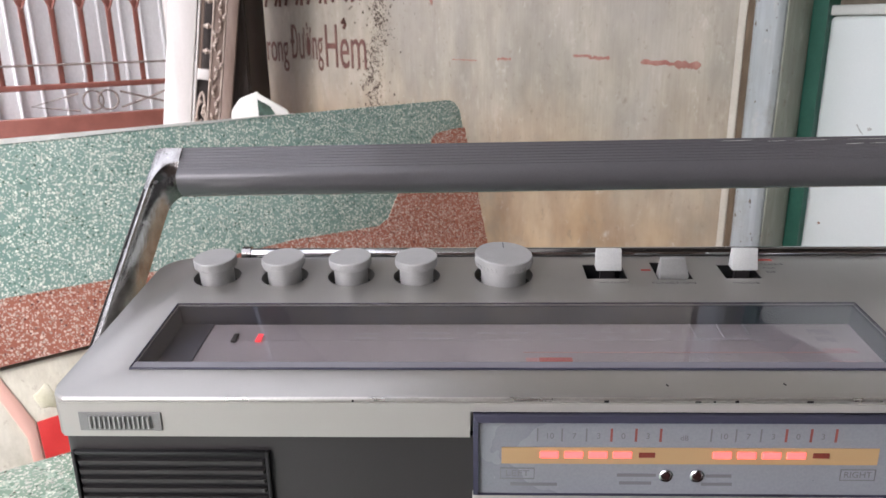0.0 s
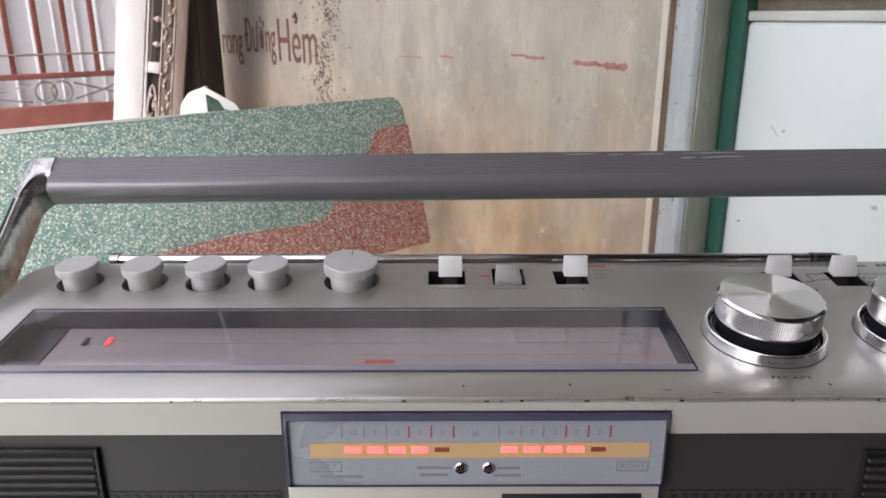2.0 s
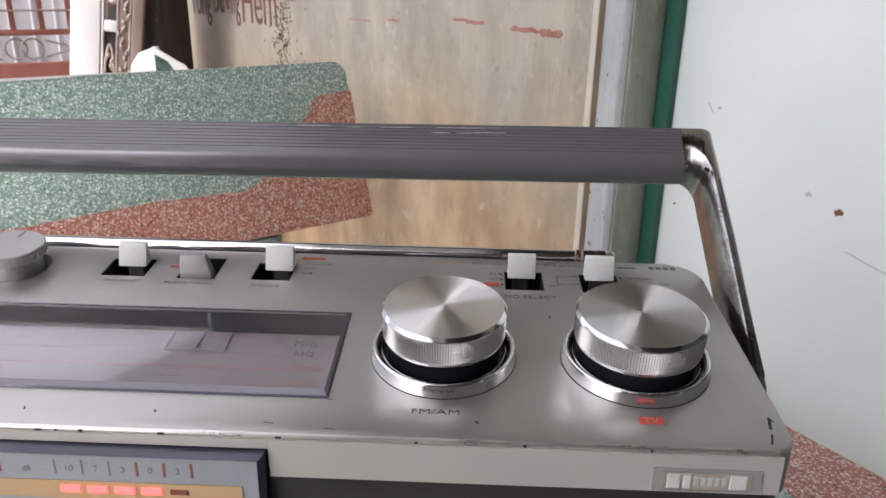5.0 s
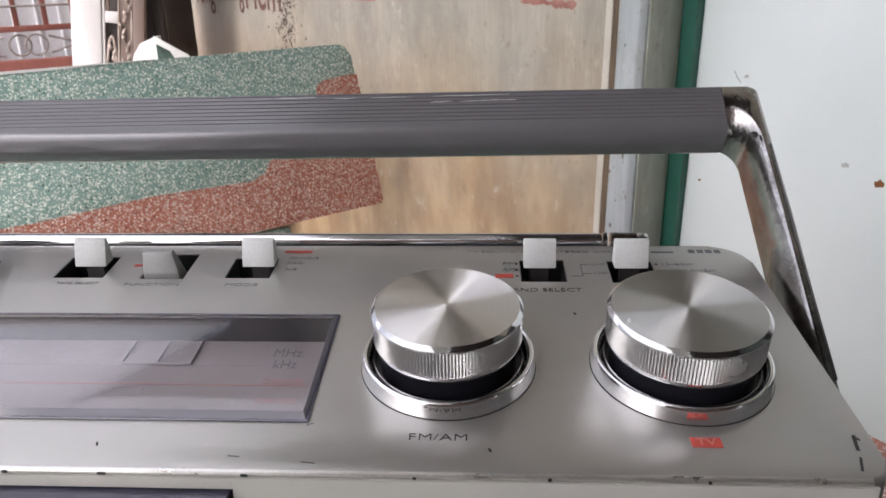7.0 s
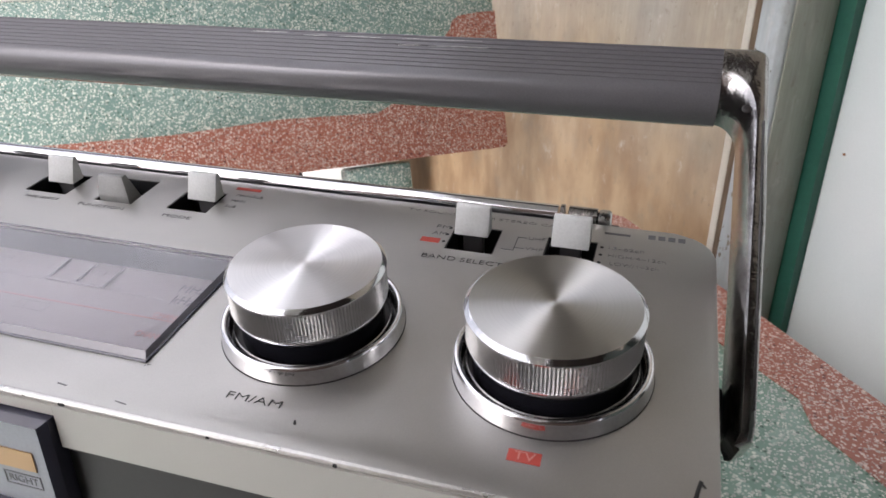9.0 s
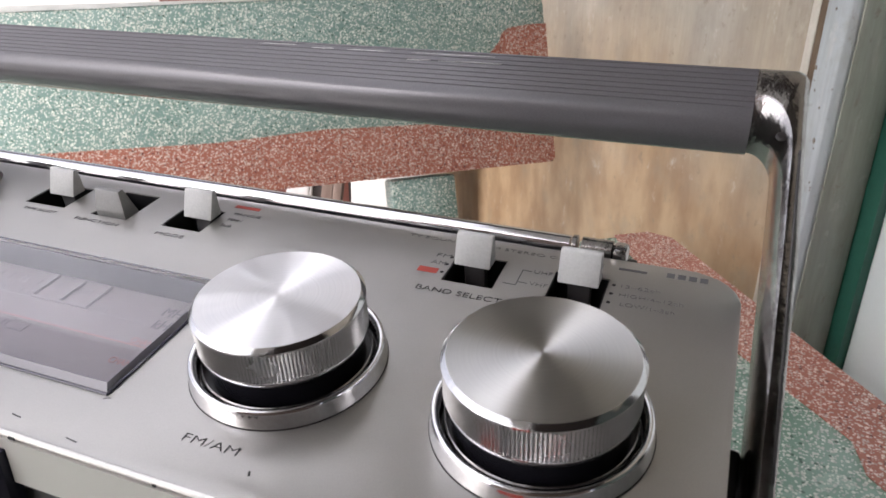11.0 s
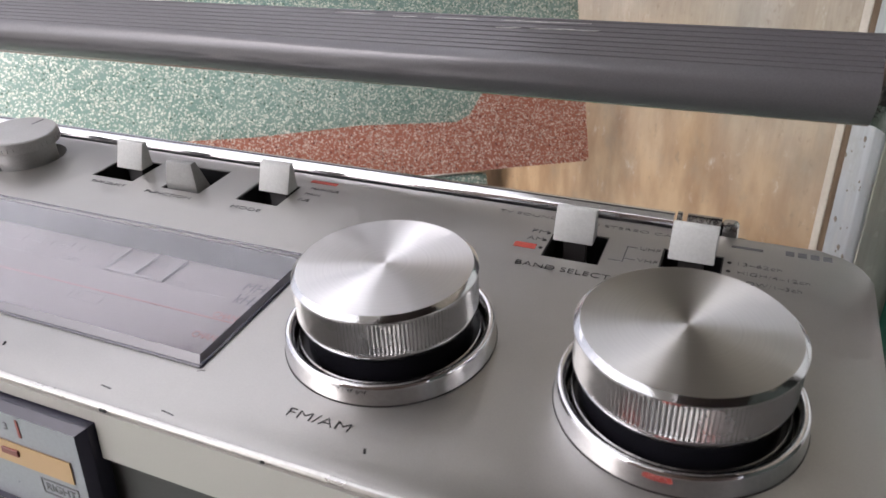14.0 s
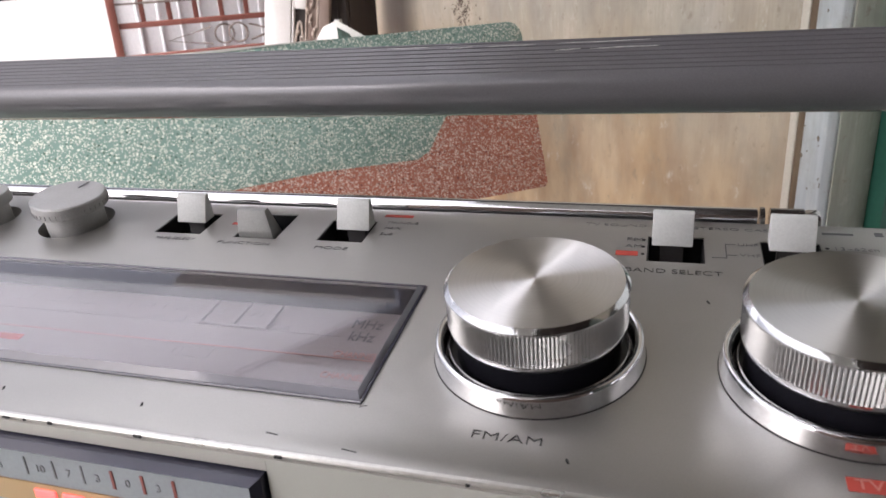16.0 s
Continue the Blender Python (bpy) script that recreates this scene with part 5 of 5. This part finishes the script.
def carrying_handle(radio):
    # across the grip: u back along the arm, v out of the ribbed face
    sec = []
    n = 9
    wid, dep = 0.018, 0.0220
    for k in range(n):  # ribbed face, from the far edge to the near one
        u = -wid * (0.06 + 0.88 * k / (n - 1))
        sec.append((u, -0.0006))
        if k < n - 1:
            d = wid * 0.88 / (n - 1)
            sec += [(u - d * 0.30, -0.0006), (u - d * 0.42, -0.0009), (u - d * 0.78, -0.0009), (u - d * 0.90, -0.0006)]
    for k in range(1, 8):
        a = radians(90 + 90 * k / 8)
        sec.append((-wid + 0.0010 + 0.0070 * math.cos(a), -0.0086 + 0.0080 * math.sin(a)))
    for k in range(0, 9):
        a = radians(180 + 90 * k / 8)
        sec.append((-wid + 0.0070 + 0.0130 * math.cos(a), -dep + 0.0120 + 0.0120 * math.sin(a)))
    for k in range(0, 9):
        a = radians(270 + 90 * k / 8)
        sec.append((-0.006 + 0.006 * math.cos(a), -dep + 0.006 + 0.006 * math.sin(a)))
    own = bmesh.new()
    ends = []
    for x in (-0.1800, 0.2842):
        ends.append([own.verts.new(grip_edge(x) + HA * u + HN * v) for u, v in sec])
    for k in range(len(sec)):
        j = (k + 1) % len(sec)
        own.faces.new((ends[0][k], ends[0][j], ends[1][j], ends[1][k]))
    own.faces.new(ends[0])
    own.faces.new(ends[1][::-1])
    bmesh.ops.recalc_face_normals(own, faces=own.faces)
    h = part("handle_grip", own, GRIP, radio, "ribbed dark grey plastic handle grip")
    for x, w, u in ((0.127, 0.012, -0.0036), (0.141, 0.022, -0.0034), (0.166, 0.034, -0.0031), (0.103, 0.018, -0.0029), (0.168, 0.009, -0.0062), (0.180, 0.026, -0.0059)):
        part("scratch", tube([grip_edge(x + w * f) + HA * (u + 0.0004 * f + 0.00012 * math.sin(9 * f + x * 300)) + HN * -0.0007 for f in (0, 0.25, 0.5, 0.75, 1)], [0.00008, 0.00018, 0.00022, 0.00018, 0.00006], 6), SCRATCH, h, "pale scratch")
    for side in (1, -1):
        xe = 0.2842 if side > 0 else -0.1800
        # outline of the arm, and how far each point of its inner side draws back towards the upper face
        out = [(0, 0, 0, 0), (0.0118, 0.0, 0, 0), (0.0136, 0.0008, 0, 0), (0.0148, 0.0034, 0, 0), (0.0166, 0.060, 0, 0), (0.0172, 0.127, 0, 0), (0.0166, 0.132, 0, 0), (0.0136, 0.134, 0, 0), (0.0104, 0.130, 0.0028, 0), (0.0090, 0.060, 0.0034, 0), (0.0084, 0.034, 0.0034, 0)]
        for k in range(1, 10):  # rounded inner corner of the elbow
            a = radians(90 * k / 9)
            out.append((0.0084 * math.cos(a), 0.0310 - 0.0125 * math.sin(a), 0.0034 * math.cos(a), -0.0085 * math.sin(a)))
        m = frame_of(grip_edge(xe), (side, 0, 0), -HA)
        nz = m.to_3x3().col[2].dot(HN)
        lo, hi = sorted((0.0002 * nz, -0.0200 * nz))
        arm = part("handle_arm", arm_mesh(out, m, nz), CHROME_WORN, radio, "pitted chrome handle arm")
        lo, hi = sorted((0.0006 * nz, -0.0010 * nz))
        groove = [(0.0134, 0.030), (0.0141, 0.030), (0.0163, 0.124), (0.0156, 0.124)]
        part("arm_groove", prism(groove, lo, hi, m, 0.0003, 1), DARK, arm, "dark worn groove")
        part("rivet", lathe([(0, 0), (0.0016, 0), (0.0012, 0.0006), (0, 0.0008)], 14, frame_of(m @ Vector((0.0085, 0.026, 0.0002 * nz)), (1, 0, 0), HA, HN)), DARK, arm)
        hub = m @ Vector((0.0062, 0.118, 0))
        c = hub - HN * 0.009
        part("pivot", box((-0.0035, -0.007, -0.006), (0.0035, 0.007, 0.006), frame_of((xe + side * 0.0066, c.y + 0.004, c.z - 0.010), (1, 0, 0), HA), 0.002), BLACK, radio, "black handle pivot")


def printed_top(radio, shell):
    P = lambda words, x, s, size, ink=INK, width=None: lettering("marking", words, size, at(x, s, 0.0001), ink, shell, width, thin=-0.00007)
    P("FM/AM", 0.1772, 0.0129, 0.0036, width=0.0153)
    tv = part("red_label", box((0.2429, 0.0106, 0.0), (0.2507, 0.0142, 0.00012), TOP_M), INK_RED, shell, "red printed label")
    lettering("marking", "TV", 0.0036, at(0.2468, 0.0124, 0.0002), INK_PINK, shell, width=0.0050)
    P("BAND SELECT", 0.2106, 0.0878, 0.0034, width=0.0268)
    P("MODE", 0.1016, 0.0906, 0.0028, INK_MID, 0.0118)
    P("FUNCTION", 0.0683, 0.0907, 0.0026, INK_MID, 0.0200)
    P("TAPE SELECT", 0.0400, 0.0914, 0.0024, INK_MID, 0.0160)
    P("FM", 0.1992, 0.1066, 0.0031, INK_MID, 0.0048)
    P("AM", 0.1990, 0.1022, 0.0031, INK_MID, 0.0048)
    part("red_label", box((0.1938, 0.0962, 0.0), (0.2004, 0.0990, 0.00012), TOP_M), INK_RED, shell, "red printed label")
    for s in (0.1066, 0.1022, 0.0976):
        part("marking", lathe([(0, 0), (0.0006, 0), (0.0006, 0.0001), (0, 0.0001)], 10, at(0.2018, s)), INK, shell)
    P("UHF", 0.2320, 0.1062, 0.0027, INK_MID, 0.0056)
    P("VHF", 0.2322, 0.0996, 0.0027, INK_MID, 0.0056)
    f = bmesh.new()
    for lo, hi in (((0.2216, 0.0975, 0), (0.2258, 0.0978, 0.0001)), ((0.2255, 0.0978, 0), (0.2258, 0.1062, 0.0001)), ((0.2255, 0.1060, 0), (0.2285, 0.1063, 0.0001)), ((0.2258, 0.0993, 0), (0.2288, 0.0996, 0.0001))):
        box(lo, hi, TOP_M, bm=f)
    part("marking", f, INK_MID, shell)
    P("13\u201362ch", 0.2612, 0.1064, 0.0026, INK_MID, 0.0112)
    P("HIGH/4\u201312ch", 0.2650, 0.1018, 0.0026, INK_MID, 0.0180)
    P("LOW/1\u20133ch", 0.2645, 0.0972, 0.0026, INK_MID, 0.0150)
    for s in (0.1064, 0.1018, 0.0972):
        part("marking", lathe([(0, 0), (0.0006, 0), (0.0006, 0.0001), (0, 0.0001)], 10, at(0.2536, s)), INK, shell)
    P("TV SOUND/FM/AM STEREO CASSETTE", 0.2160, 0.1160, 0.0022, INK_MID, 0.066)
    part("marking", box((0.2535, 0.1152, 0), (0.2620, 0.1164, 0.0001), TOP_M), INK_MID, shell)
    for k in range(4):
        part("logo_bar", box((0.2678 + 0.0032 * k, 0.1152, 0), (0.2701 + 0.0032 * k, 0.1177, 0.0001), TOP_M), INK_MID, shell, "plain dark logo bar")
    part("red_label", box((0.1120, 0.1150, 0.0), (0.1226, 0.1168, 0.00012), TOP_M), INK_RED, shell, "red printed label")
    P("MAIN/SUB", 0.1205, 0.1108, 0.0024, INK_MID, 0.0110)
    P("MAIN", 0.1180, 0.1066, 0.0024, INK_MID, 0.0056)
    P("SUB", 0.1172, 0.1022, 0.0024, INK_MID, 0.0044)
    part("red_label", box((0.0560, 0.1040, 0.0), (0.0605, 0.1056, 0.00012), TOP_M), INK_RED, shell, "red printed label")
    for x, s, n in ((0.1906, 0.0090, 1), (0.2196, 0.0733, 1), (0.0865, 0.0092, 1), (0.044, 0.0085, 1)):
        own = tube([TOP_M @ Vector((x + 0.00025 * math.sin(q * 2.1) + 0.0003 * q, s - 0.0011 * q, 0.00005)) for q in range(n + 1)], 0.00028, 6)
        part("chip", own, INK, shell, "dark nick in the paint")
    for pts, w in ((((0.2853, 0.0158), (0.2846, 0.0128), (0.2841, 0.0102)), 0.0007), (((0.2836, 0.0078), (0.2828, 0.0055), (0.2820, 0.0032)), 0.0005), (((0.2856, 0.0150), (0.2862, 0.0140)), 0.0005),
                   (((0.1412, 0.0170), (0.1421, 0.0176), (0.1430, 0.0178)), 0.00022), (((0.1230, 0.0052), (0.1262, 0.0049)), 0.00030), (((0.1425, 0.0034), (0.1462, 0.0030)), 0.00026)):
        part("scuff", tube([at(x, u) @ Vector((0, 0, -w * 0.7)) for x, u in pts], [w] * len(pts), 8), INK, shell, "dark scuff in the paint")


def radio_recorder():
    r = thing("radio_cassette_recorder", "silver and dark grey portable radio cassette recorder on terrazzo table", "radio", Matrix.Translation((0.05, 0.34, TABLE)))
    shell = top_shell(r)
    front_face(r)
    side_badges(r)
    lower_body(r)
    cassette_panel(r)
    level_meter(r)
    dial_window(r)
    for x in KNOB_XS:
        small_knob(r, x, 0.0995, 0.0101, 0.0104, "pale grey slider knob")
    small_knob(r, -0.0107, 0.1005, 0.0136, 0.0114, "large pale grey volume knob")
    for k in range(5):
        slide_switch(r, k)
    for (x, up, more), face in zip(DIALS, (TURNED_WORN, TURNED_DIM)):
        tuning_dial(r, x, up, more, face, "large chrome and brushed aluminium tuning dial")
    antenna(r)
    carrying_handle(r)
    printed_top(r, shell)


radio_recorder()
